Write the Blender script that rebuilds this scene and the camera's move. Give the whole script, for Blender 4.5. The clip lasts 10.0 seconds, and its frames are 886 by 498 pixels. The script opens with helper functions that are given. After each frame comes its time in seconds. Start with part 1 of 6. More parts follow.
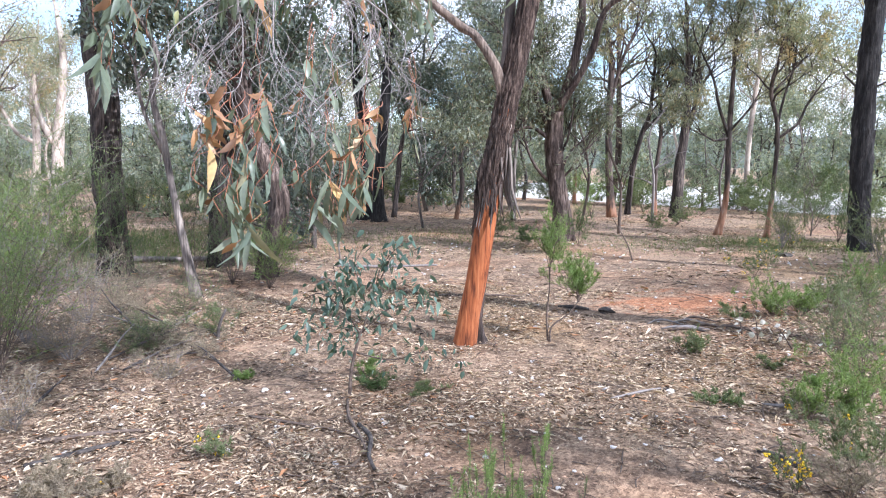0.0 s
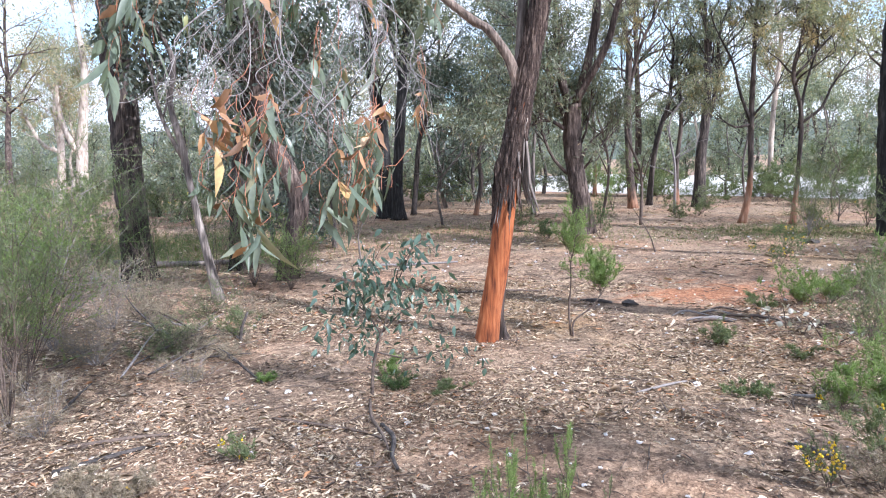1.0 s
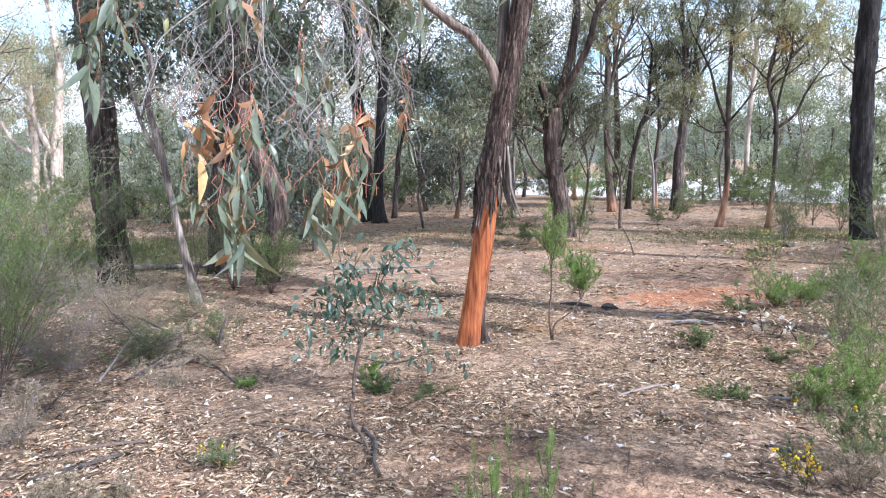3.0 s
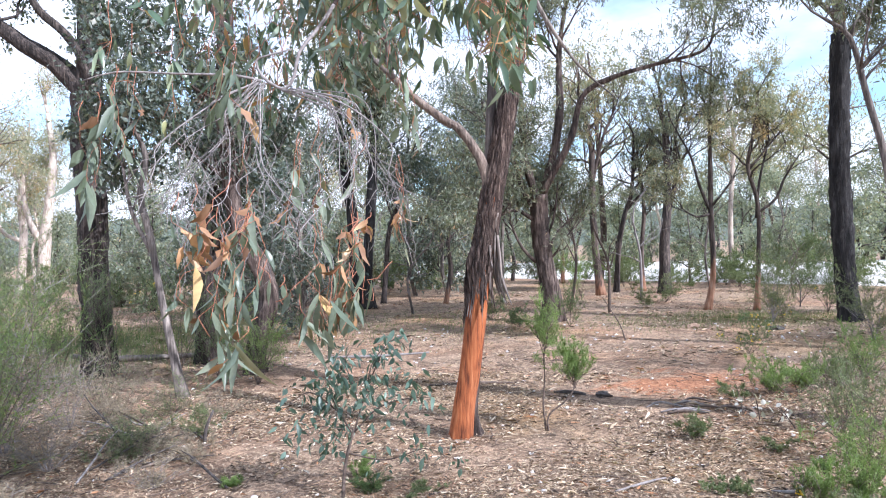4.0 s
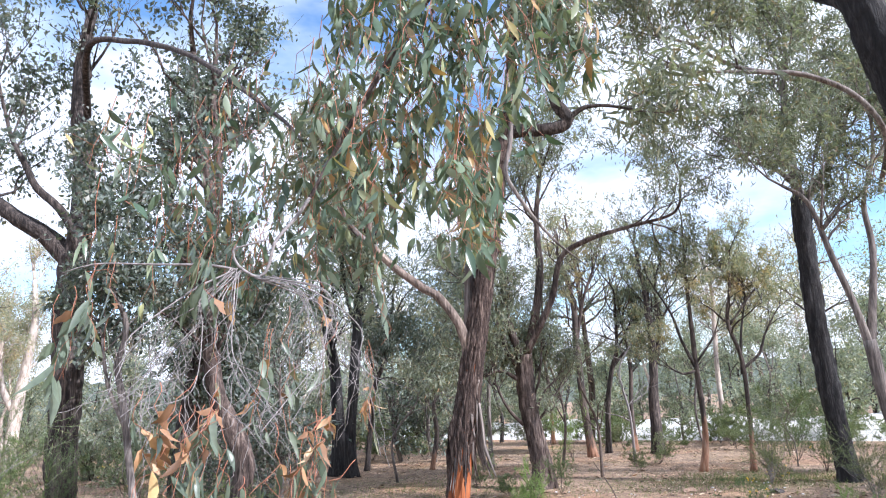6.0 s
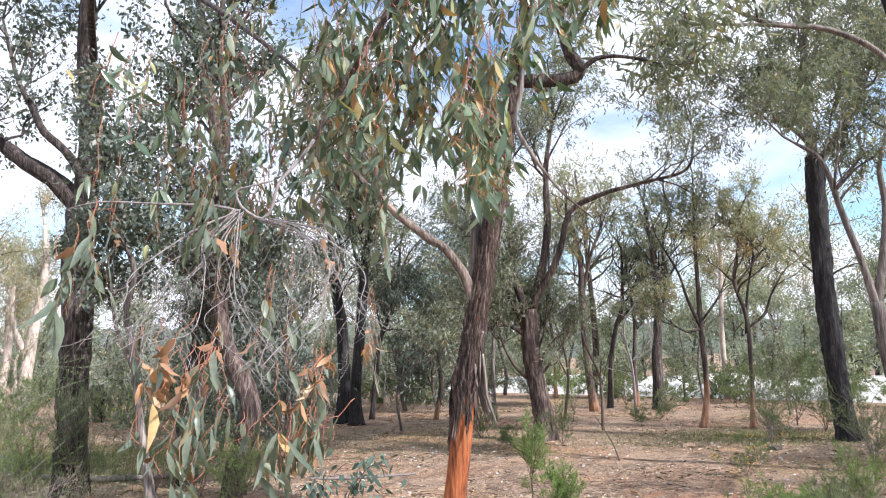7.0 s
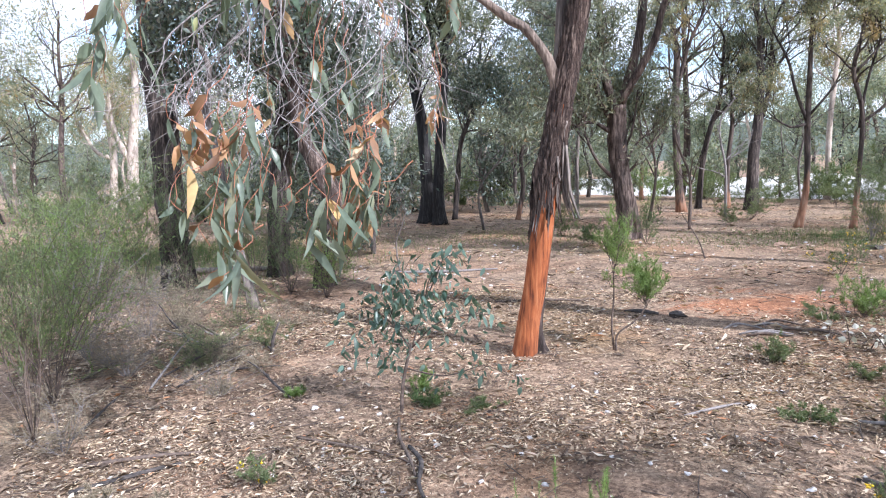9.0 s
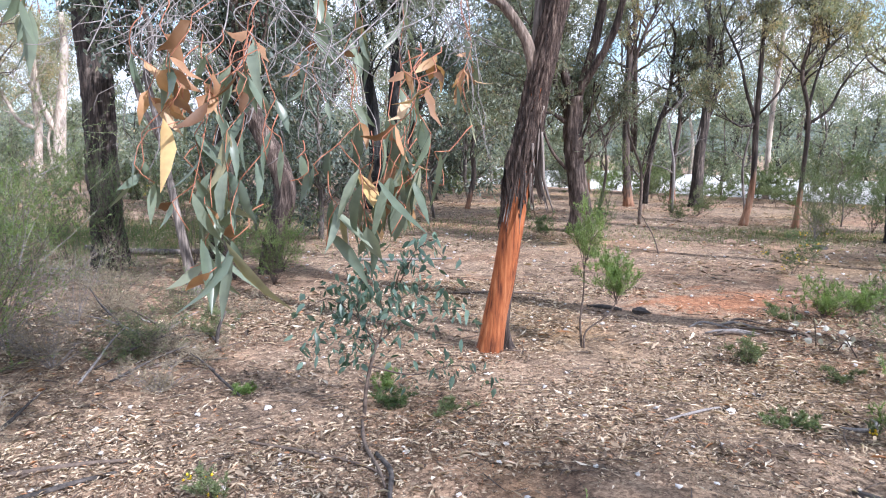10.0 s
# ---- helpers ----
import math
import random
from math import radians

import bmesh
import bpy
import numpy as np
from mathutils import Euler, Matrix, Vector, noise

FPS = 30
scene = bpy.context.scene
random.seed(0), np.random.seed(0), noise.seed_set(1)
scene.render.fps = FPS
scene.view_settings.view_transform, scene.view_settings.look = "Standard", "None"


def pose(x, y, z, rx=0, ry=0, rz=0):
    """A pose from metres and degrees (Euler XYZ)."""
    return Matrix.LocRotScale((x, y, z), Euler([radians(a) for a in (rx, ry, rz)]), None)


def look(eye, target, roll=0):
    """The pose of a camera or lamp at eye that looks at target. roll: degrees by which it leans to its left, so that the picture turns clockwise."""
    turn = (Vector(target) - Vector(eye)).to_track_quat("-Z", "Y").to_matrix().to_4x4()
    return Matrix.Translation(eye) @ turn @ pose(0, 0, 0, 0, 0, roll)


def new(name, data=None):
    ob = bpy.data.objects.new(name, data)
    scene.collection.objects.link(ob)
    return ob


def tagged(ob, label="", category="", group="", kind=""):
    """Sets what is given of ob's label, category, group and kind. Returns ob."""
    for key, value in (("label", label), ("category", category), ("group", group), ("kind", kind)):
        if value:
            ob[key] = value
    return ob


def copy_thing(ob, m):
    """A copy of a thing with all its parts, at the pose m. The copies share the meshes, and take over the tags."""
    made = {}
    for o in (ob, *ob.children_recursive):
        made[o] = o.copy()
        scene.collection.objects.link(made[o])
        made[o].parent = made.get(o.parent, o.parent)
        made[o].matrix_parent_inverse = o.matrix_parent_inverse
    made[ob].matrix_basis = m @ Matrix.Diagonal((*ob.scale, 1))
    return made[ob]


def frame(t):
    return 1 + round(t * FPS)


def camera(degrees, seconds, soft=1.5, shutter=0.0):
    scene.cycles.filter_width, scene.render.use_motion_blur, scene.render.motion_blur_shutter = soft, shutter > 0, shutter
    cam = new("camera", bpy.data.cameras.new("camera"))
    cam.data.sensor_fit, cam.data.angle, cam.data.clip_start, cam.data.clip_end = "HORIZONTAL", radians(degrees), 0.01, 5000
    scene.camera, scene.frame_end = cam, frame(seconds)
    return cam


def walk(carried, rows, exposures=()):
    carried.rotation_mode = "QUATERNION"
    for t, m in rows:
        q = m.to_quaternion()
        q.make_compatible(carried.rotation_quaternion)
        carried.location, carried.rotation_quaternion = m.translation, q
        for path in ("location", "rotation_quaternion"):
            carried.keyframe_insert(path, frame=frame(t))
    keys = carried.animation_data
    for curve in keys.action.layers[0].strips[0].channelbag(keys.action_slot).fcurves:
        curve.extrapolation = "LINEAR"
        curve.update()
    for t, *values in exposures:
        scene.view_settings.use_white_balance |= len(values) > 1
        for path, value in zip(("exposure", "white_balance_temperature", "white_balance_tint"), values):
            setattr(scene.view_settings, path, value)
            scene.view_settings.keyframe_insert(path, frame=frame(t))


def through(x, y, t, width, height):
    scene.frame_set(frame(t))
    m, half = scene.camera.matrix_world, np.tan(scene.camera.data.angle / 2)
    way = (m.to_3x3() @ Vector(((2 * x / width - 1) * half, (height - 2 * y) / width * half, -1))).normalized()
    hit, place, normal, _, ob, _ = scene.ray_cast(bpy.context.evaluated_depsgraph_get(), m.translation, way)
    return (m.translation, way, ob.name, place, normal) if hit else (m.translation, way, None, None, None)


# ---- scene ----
cam = camera(66.5, 10.0, soft=1.1)
PATH = [
    (0, (0.52, -0.766, 1.733), (0.337, 1.209, 1.473), 0.0),
    (0.5, (0.533, -0.733, 1.725), (0.314, 1.237, 1.459), -1.2),
    (1, (0.538, -0.726, 1.732), (0.292, 1.241, 1.463), -1.9),
    (1.5, (0.54, -0.698, 1.727), (0.301, 1.267, 1.441), -0.8),
    (2, (0.539, -0.681, 1.724), (0.308, 1.284, 1.431), -1.8),
    (3.3, (0.517, -0.742, 1.762), (0.358, 1.239, 1.536), -1.8),
    (3.5, (0.504, -0.696, 1.774), (0.364, 1.294, 1.626), -2.0),
    (4, (0.508, -0.721, 1.8), (0.36, 1.273, 1.781), -2.1),
    (4.5, (0.512, -0.735, 1.826), (0.399, 1.258, 1.943), -2.3),
    (5, (0.536, -0.759, 1.851), (0.443, 1.224, 2.1), -2.6),
    (5.5, (0.556, -0.766, 1.88), (0.472, 1.195, 2.269), -3.1),
    (5.7, (0.567, -0.768, 1.889), (0.479, 1.181, 2.326), -3.4),
    (6.8, (0.582, -0.751, 1.889), (0.496, 1.2, 2.322), -2.1),
    (7, (0.585, -0.733, 1.859), (0.47, 1.24, 2.166), -1.9),
    (7.3, (0.587, -0.676, 1.847), (0.411, 1.313, 1.964), -1.7),
    (7.5, (0.571, -0.63, 1.801), (0.387, 1.361, 1.841), -1.1),
    (8, (0.572, -0.551, 1.768), (0.305, 1.424, 1.608), -0.2),
    (8.5, (0.585, -0.489, 1.76), (0.259, 1.47, 1.524), -1.2),
    (9, (0.586, -0.459, 1.751), (0.211, 1.489, 1.496), -2.4),
    (9.5, (0.43, -0.3, 1.737), (0.251, 1.677, 1.501), -1.4),
    (10, (0.316, -0.131, 1.721), (0.116, 1.837, 1.425), 0.0),
]

walk(cam, [(t, look(eye, target, roll)) for t, eye, target, roll in PATH], [(0.0, 0.29, 5600.0, 16.0), (3.5, 0.29, 5600.0, 16.0), (5.5, 0.3, 5600.0, 16.0), (7.0, 0.15, 6050.0, 16.0), (8.5, 0.22, 5650.0, 16.0), (10.0, 0.21, 5650.0, 16.0)])

# ---- light ----
SUN_TO = Vector((0.74, -0.42, 0.62)).normalized()      # towards the sun: to the right, a little behind the first eye
sun = new("sun", bpy.data.lights.new("sun", "SUN"))
sun.data.energy, sun.data.angle, sun.data.color = 6.4, radians(0.6), (1.0, 0.96, 0.9)
sun.matrix_world = look(SUN_TO * 50, (0, 0, 0))

world = bpy.data.worlds.new("world")
scene.world = world
world.use_nodes = True
wn, wl = world.node_tree.nodes, world.node_tree.links
wn.clear()
sky = wn.new("ShaderNodeTexSky")
sky.sky_type, sky.sun_disc = "NISHITA", False
sky.sun_elevation = math.asin(SUN_TO.z)
sky.sun_rotation = math.atan2(SUN_TO.x, SUN_TO.y)
sky.air_density, sky.dust_density, sky.ozone_density = 1.0, 0.8, 2.0
wco = wn.new("ShaderNodeTexCoord")
wmap = wn.new("ShaderNodeMapping")
wmap.inputs["Scale"].default_value = (1.3, 1.3, 3.2)
cloud = wn.new("ShaderNodeTexNoise")
cloud.inputs["Scale"].default_value, cloud.inputs["Detail"].default_value = 2.1, 6.0
cramp = wn.new("ShaderNodeValToRGB")
cramp.color_ramp.elements[0].position, cramp.color_ramp.elements[1].position = 0.35, 0.52
cmix = wn.new("ShaderNodeMix")
cmix.data_type = "RGBA"
cmix.inputs["B"].default_value = (8.6, 9.0, 9.5, 1)
bg = wn.new("ShaderNodeBackground")
bg.inputs["Strength"].default_value = 0.13
wout = wn.new("ShaderNodeOutputWorld")
wl.new(wco.outputs["Generated"], wmap.inputs["Vector"])
wl.new(wmap.outputs["Vector"], cloud.inputs["Vector"])
wl.new(cloud.outputs["Fac"], cramp.inputs["Fac"])
wl.new(cramp.outputs["Color"], cmix.inputs["Factor"])
gain = wn.new("ShaderNodeMix")
gain.data_type, gain.blend_type = "RGBA", "MULTIPLY"
gain.inputs["Factor"].default_value, gain.inputs["B"].default_value = 1.0, (1.55, 1.78, 1.8, 1)
wl.new(sky.outputs["Color"], gain.inputs["A"])
wl.new(gain.outputs["Result"], cmix.inputs["A"])
wl.new(cmix.outputs["Result"], bg.inputs["Color"])
wl.new(bg.outputs["Background"], wout.inputs["Surface"])


# ---- materials ----
def blank(name):
    m = bpy.data.materials.new(name)
    m.use_nodes = True
    n, l = m.node_tree.nodes, m.node_tree.links
    return m, n, l, n["Principled BSDF"]


def ramp(n, stops):
    r = n.new("ShaderNodeValToRGB")
    e = r.color_ramp.elements
    e[0].position, e[0].color = stops[0][0], (*stops[0][1], 1)
    e[1].position, e[1].color = stops[-1][0], (*stops[-1][1], 1)
    for p, c in stops[1:-1]:
        e.new(p).color = (*c, 1)
    return r


def noise_node(n, l, coords, scale, detail=4.0, stretch=(1, 1, 1), rough=0.55):
    mp = n.new("ShaderNodeMapping")
    mp.inputs["Scale"].default_value = stretch
    t = n.new("ShaderNodeTexNoise")
    t.inputs["Scale"].default_value, t.inputs["Detail"].default_value, t.inputs["Roughness"].default_value = scale, detail, rough
    l.new(coords, mp.inputs["Vector"])
    l.new(mp.outputs["Vector"], t.inputs["Vector"])
    return t


def mix_node(n, l, fac, a, b, mode="MIX"):
    x = n.new("ShaderNodeMix")
    x.data_type, x.blend_type = "RGBA", mode
    for key, v in (("Factor", fac), ("A", a), ("B", b)):
        if isinstance(v, (int, float)):
            x.inputs[key].default_value = v
        elif isinstance(v, tuple):
            x.inputs[key].default_value = (*v, 1)
        else:
            l.new(v, x.inputs[key])
    return x.outputs["Result"]


def bump_node(n, l, height, strength, distance, bsdf):
    b = n.new("ShaderNodeBump")
    b.inputs["Strength"].default_value, b.inputs["Distance"].default_value = strength, distance
    l.new(height, b.inputs["Height"])
    l.new(b.outputs["Normal"], bsdf.inputs["Normal"])


def leaf_material(name, stops, through=0.25, rough=0.42, single=False, patch=None):
    """Leaves: each its own colour from the ramp; a share of the light passes through."""
    m, n, l, p = blank(name)
    if single:
        src = n.new("ShaderNodeObjectInfo").outputs["Random"]
    else:
        src = n.new("ShaderNodeNewGeometry").outputs["Random Per Island"]
    r = ramp(n, stops)
    l.new(src, r.inputs["Fac"])
    co = n.new("ShaderNodeTexCoord").outputs["Object"]
    fine = noise_node(n, l, co, 35 if single else 9, 3)
    fr = ramp(n, [(0.3, (0.78, 0.78, 0.78)), (0.7, (1.15, 1.15, 1.1))])
    l.new(fine.outputs["Fac"], fr.inputs["Fac"])
    col = mix_node(n, l, 1.0, r.outputs["Color"], fr.outputs["Color"], "MULTIPLY")
    if patch:
        big = noise_node(n, l, co, 0.9, 2)
        br = ramp(n, [(0.55, (0, 0, 0)), (0.75, (0.75, 0.75, 0.75))])
        l.new(big.outputs["Fac"], br.inputs["Fac"])
        col = mix_node(n, l, br.outputs["Color"], col, patch)
    l.new(col, p.inputs["Base Color"])
    p.inputs["Roughness"].default_value = rough
    tr = n.new("ShaderNodeBsdfTranslucent")
    warm = mix_node(n, l, 1.0, col, (1.1, 1.15, 0.55), "MULTIPLY")
    l.new(warm, tr.inputs["Color"])
    ms = n.new("ShaderNodeMixShader")
    ms.inputs["Fac"].default_value = through
    l.new(p.outputs["BSDF"], ms.inputs[1])
    l.new(tr.outputs["BSDF"], ms.inputs[2])
    l.new(ms.outputs["Shader"], n["Material Output"].inputs["Surface"])
    return m


def bark_material(name, dark, mid, light, streak=18.0, bump=0.8, dist=0.02, stretch=0.12, bare_to=0.0):
    m, n, l, p = blank(name)
    co = n.new("ShaderNodeTexCoord").outputs["Object"]
    a = noise_node(n, l, co, streak, 6, (1, 1, stretch), 0.65)
    b = noise_node(n, l, co, 2.2, 4, (1, 1, 0.5))
    c = noise_node(n, l, co, streak * 3.1, 5, (1, 1, stretch * 0.7), 0.6)
    av = n.new("ShaderNodeMath")
    av.operation = "MULTIPLY_ADD"
    av.inputs[1].default_value = 0.55
    half = n.new("ShaderNodeMath")
    half.operation = "MULTIPLY"
    half.inputs[1].default_value = 0.45
    l.new(c.outputs["Fac"], half.inputs[0])
    l.new(a.outputs["Fac"], av.inputs[0])
    l.new(half.outputs["Value"], av.inputs[2])
    r = ramp(n, [(0.38, dark), (0.5, mid), (0.64, light)])
    l.new(av.outputs["Value"], r.inputs["Fac"])
    br = ramp(n, [(0.35, (0.62, 0.6, 0.6)), (0.65, (1.25, 1.2, 1.15))])
    l.new(b.outputs["Fac"], br.inputs["Fac"])
    col = mix_node(n, l, 1.0, r.outputs["Color"], br.outputs["Color"], "MULTIPLY")
    if bare_to:
        # bark shed from the foot of the trunk, with a ragged edge
        sep = n.new("ShaderNodeSeparateXYZ")
        l.new(co, sep.inputs["Vector"])
        jag = noise_node(n, l, co, 9, 4, (1, 1, 0.25))
        ma = n.new("ShaderNodeMath")
        ma.operation = "MULTIPLY_ADD"
        ma.inputs[1].default_value = 1.3
        l.new(jag.outputs["Fac"], ma.inputs[0])
        l.new(sep.outputs["Z"], ma.inputs[2])
        er = ramp(n, [((bare_to + 0.5) / 8, (1, 1, 1)), ((bare_to + 0.8) / 8, (0, 0, 0))])
        dv = n.new("ShaderNodeMath")
        dv.operation = "DIVIDE"
        dv.inputs[1].default_value = 8.0
        l.new(ma.outputs["Value"], dv.inputs[0])
        l.new(dv.outputs["Value"], er.inputs["Fac"])
        wood = ramp(n, [(0.3, (0.18, 0.085, 0.05)), (0.5, (0.34, 0.18, 0.11)), (0.72, (0.45, 0.31, 0.23))])
        l.new(a.outputs["Fac"], wood.inputs["Fac"])
        col = mix_node(n, l, er.outputs["Color"], col, wood.outputs["Color"])
    l.new(col, p.inputs["Base Color"])
    p.inputs["Roughness"].default_value = 0.9
    bump_node(n, l, av.outputs["Value"], bump, dist * 1.5, p)
    return m


def plain_material(name, a, b, scale=20.0, rough=0.8, bump=0.3, dist=0.004):
    m, n, l, p = blank(name)
    co = n.new("ShaderNodeTexCoord").outputs["Object"]
    t = noise_node(n, l, co, scale, 5)
    r = ramp(n, [(0.3, a), (0.7, b)])
    l.new(t.outputs["Fac"], r.inputs["Fac"])
    l.new(r.outputs["Color"], p.inputs["Base Color"])
    p.inputs["Roughness"].default_value = rough
    bump_node(n, l, t.outputs["Fac"], bump, dist, p)
    return m


DARK_BARK = bark_material("dark_fibrous_bark", (0.010, 0.008, 0.008), (0.055, 0.044, 0.04), (0.2, 0.165, 0.145), 20.0, 1.0, 0.03)
MAIN_BARK = bark_material("shaggy_bark", (0.012, 0.008, 0.007), (0.07, 0.046, 0.038), (0.27, 0.205, 0.17), 30.0, 1.0, 0.04, 0.13)
BROWN_BARK = bark_material("brown_fibrous_bark", (0.018, 0.012, 0.01), (0.09, 0.065, 0.056), (0.27, 0.215, 0.185), 14.0, 1.0, 0.03, 0.16)
GREY_BARK = bark_material("grey_bark", (0.06, 0.05, 0.046), (0.19, 0.165, 0.15), (0.36, 0.32, 0.29))
LIMB_BARK = bark_material("pale_brown_bark", (0.06, 0.045, 0.038), (0.23, 0.18, 0.15), (0.45, 0.37, 0.31), 22.0, 0.9, 0.02, 0.14)
PALE_BARK = bark_material("pale_smooth_bark", (0.28, 0.22, 0.18), (0.52, 0.45, 0.39), (0.68, 0.62, 0.56), 6.0, 0.25, 0.006, 0.4)
BLACK_BARK = bark_material("charred_bark", (0.006, 0.006, 0.007), (0.022, 0.021, 0.022), (0.075, 0.07, 0.07), 16.0, 1.0, 0.03)
ORANGE_WOOD = bark_material("stripped_orange_wood", (0.11, 0.03, 0.012), (0.33, 0.1, 0.032), (0.47, 0.185, 0.078), 17.0, 0.8, 0.014, 0.11)
TWIG_GREY = plain_material("silver_twig", (0.13, 0.115, 0.11), (0.36, 0.325, 0.31), 60)
TWIG_RED = plain_material("red_twig", (0.24, 0.085, 0.05), (0.46, 0.19, 0.1), 60, 0.55)
TWIG_BROWN = plain_material("brown_twig", (0.06, 0.042, 0.034), (0.2, 0.15, 0.12), 40)
STONE = plain_material("quartz_stone", (0.52, 0.48, 0.46), (0.8, 0.77, 0.75), 30, 0.7, 0.5, 0.006)
EARTH_STONE = plain_material("earth_clod", (0.25, 0.15, 0.1), (0.42, 0.3, 0.22), 25, 0.95, 0.6, 0.008)
CHAR = plain_material("weathered_dark_wood", (0.018, 0.016, 0.016), (0.13, 0.11, 0.1), 30, 0.9, 0.8, 0.01)
GRAVEL = plain_material("pale_gravel", (0.74, 0.72, 0.69), (0.84, 0.82, 0.8), 6, 0.95, 0.4, 0.01)
HILL = plain_material("wooded_hill", (0.05, 0.07, 0.05), (0.14, 0.16, 0.12), 0.35, 1.0, 1.0, 0.8)
YELLOW = plain_material("yellow_flower", (0.72, 0.42, 0.01), (0.85, 0.62, 0.03), 40, 0.6)

GUM_LEAF = leaf_material("gum_leaf", [(0.0, (0.13, 0.15, 0.12)), (0.45, (0.22, 0.25, 0.2)), (0.8, (0.32, 0.345, 0.275)), (0.95, (0.36, 0.33, 0.24)), (1.0, (0.38, 0.26, 0.16))], 0.4)
GUM_LEAF_RUST = leaf_material("gum_leaf_rusty", [(0.0, (0.23, 0.25, 0.2)), (0.5, (0.36, 0.38, 0.31)), (0.85, (0.48, 0.47, 0.375)), (1.0, (0.53, 0.38, 0.22))], 0.5, patch=(0.6, 0.38, 0.19))
# leaf colour lightened for the far trees: distance haze put into the colour
GUM_LEAF_HAZED = leaf_material("gum_leaf_hazed", [(0.0, (0.19, 0.22, 0.185)), (0.5, (0.3, 0.335, 0.285)), (0.9, (0.41, 0.43, 0.36)), (1.0, (0.45, 0.37, 0.26))], 0.42)
GUM_LEAF_BLUE = leaf_material("gum_leaf_bluish", [(0.0, (0.075, 0.1, 0.088)), (0.5, (0.15, 0.185, 0.165)), (0.9, (0.25, 0.285, 0.255)), (1.0, (0.3, 0.27, 0.21))], 0.33)
LEAF_NEAR = leaf_material("grey_green_leaf", [(0.0, (0.10, 0.13, 0.095)), (0.5, (0.165, 0.205, 0.155)), (0.9, (0.24, 0.28, 0.22)), (1.0, (0.3, 0.27, 0.16))], 0.28, 0.34, single=True)
LEAF_NEAR_MANY = leaf_material("grey_green_leaf_mass", [(0.0, (0.07, 0.115, 0.075)), (0.5, (0.155, 0.21, 0.145)), (0.86, (0.3, 0.36, 0.27)), (0.93, (0.36, 0.36, 0.17)), (0.97, (0.42, 0.26, 0.12)), (1.0, (0.48, 0.3, 0.14))], 0.22, 0.24)
LEAF_BROWN = leaf_material("dead_brown_leaf", [(0.0, (0.14, 0.075, 0.045)), (0.3, (0.27, 0.145, 0.08)), (0.6, (0.42, 0.235, 0.135)), (0.9, (0.56, 0.345, 0.2)), (1.0, (0.6, 0.44, 0.3))], 0.3, 0.6, single=True)
LEAF_YELLOW = leaf_material("yellowed_leaf", [(0.0, (0.62, 0.4, 0.17)), (1.0, (0.7, 0.5, 0.25))], 0.3, 0.5, single=True)
LEAF_TEAL = leaf_material("blue_green_leaf", [(0.0, (0.07, 0.12, 0.095)), (0.6, (0.13, 0.2, 0.165)), (1.0, (0.22, 0.31, 0.255))], 0.28, 0.36, single=True)
LEAF_PALE = leaf_material("pale_dead_leaf", [(0.0, (0.45, 0.43, 0.4)), (1.0, (0.75, 0.73, 0.7))], 0.2, 0.6, single=True)
NEEDLE = leaf_material("bright_needle", [(0.0, (0.13, 0.19, 0.06)), (0.6, (0.23, 0.33, 0.11)), (1.0, (0.34, 0.44, 0.17))], 0.38, 0.5)
NEEDLE_DULL = leaf_material("dull_needle", [(0.0, (0.11, 0.145, 0.07)), (0.6, (0.19, 0.24, 0.12)), (0.9, (0.26, 0.3, 0.16)), (1.0, (0.29, 0.24, 0.15))], 0.35, 0.55)
NEEDLE_DRY = leaf_material("dry_needle", [(0.0, (0.2, 0.165, 0.12)), (0.6, (0.32, 0.265, 0.2)), (1.0, (0.43, 0.36, 0.27))], 0.2, 0.7)
NEEDLE_DARK = leaf_material("dark_needle", [(0.0, (0.08, 0.125, 0.055)), (0.7, (0.14, 0.205, 0.085)), (1.0, (0.21, 0.28, 0.12))], 0.35, 0.5)
GRASS = leaf_material("grass_blade", [(0.0, (0.1, 0.15, 0.05)), (0.7, (0.18, 0.24, 0.09)), (1.0, (0.3, 0.28, 0.14))], 0.3, 0.6)
LITTER = leaf_material("leaf_litter", [(0.0, (0.06, 0.042, 0.033)), (0.24, (0.185, 0.13, 0.093)), (0.47, (0.39, 0.285, 0.2)), (0.72, (0.58, 0.45, 0.325)), (0.9, (0.79, 0.655, 0.505)), (0.95, (0.84, 0.74, 0.62)), (0.965, (0.45, 0.22, 0.12)), (1.0, (0.52, 0.26, 0.13))], 0.1, 0.6)


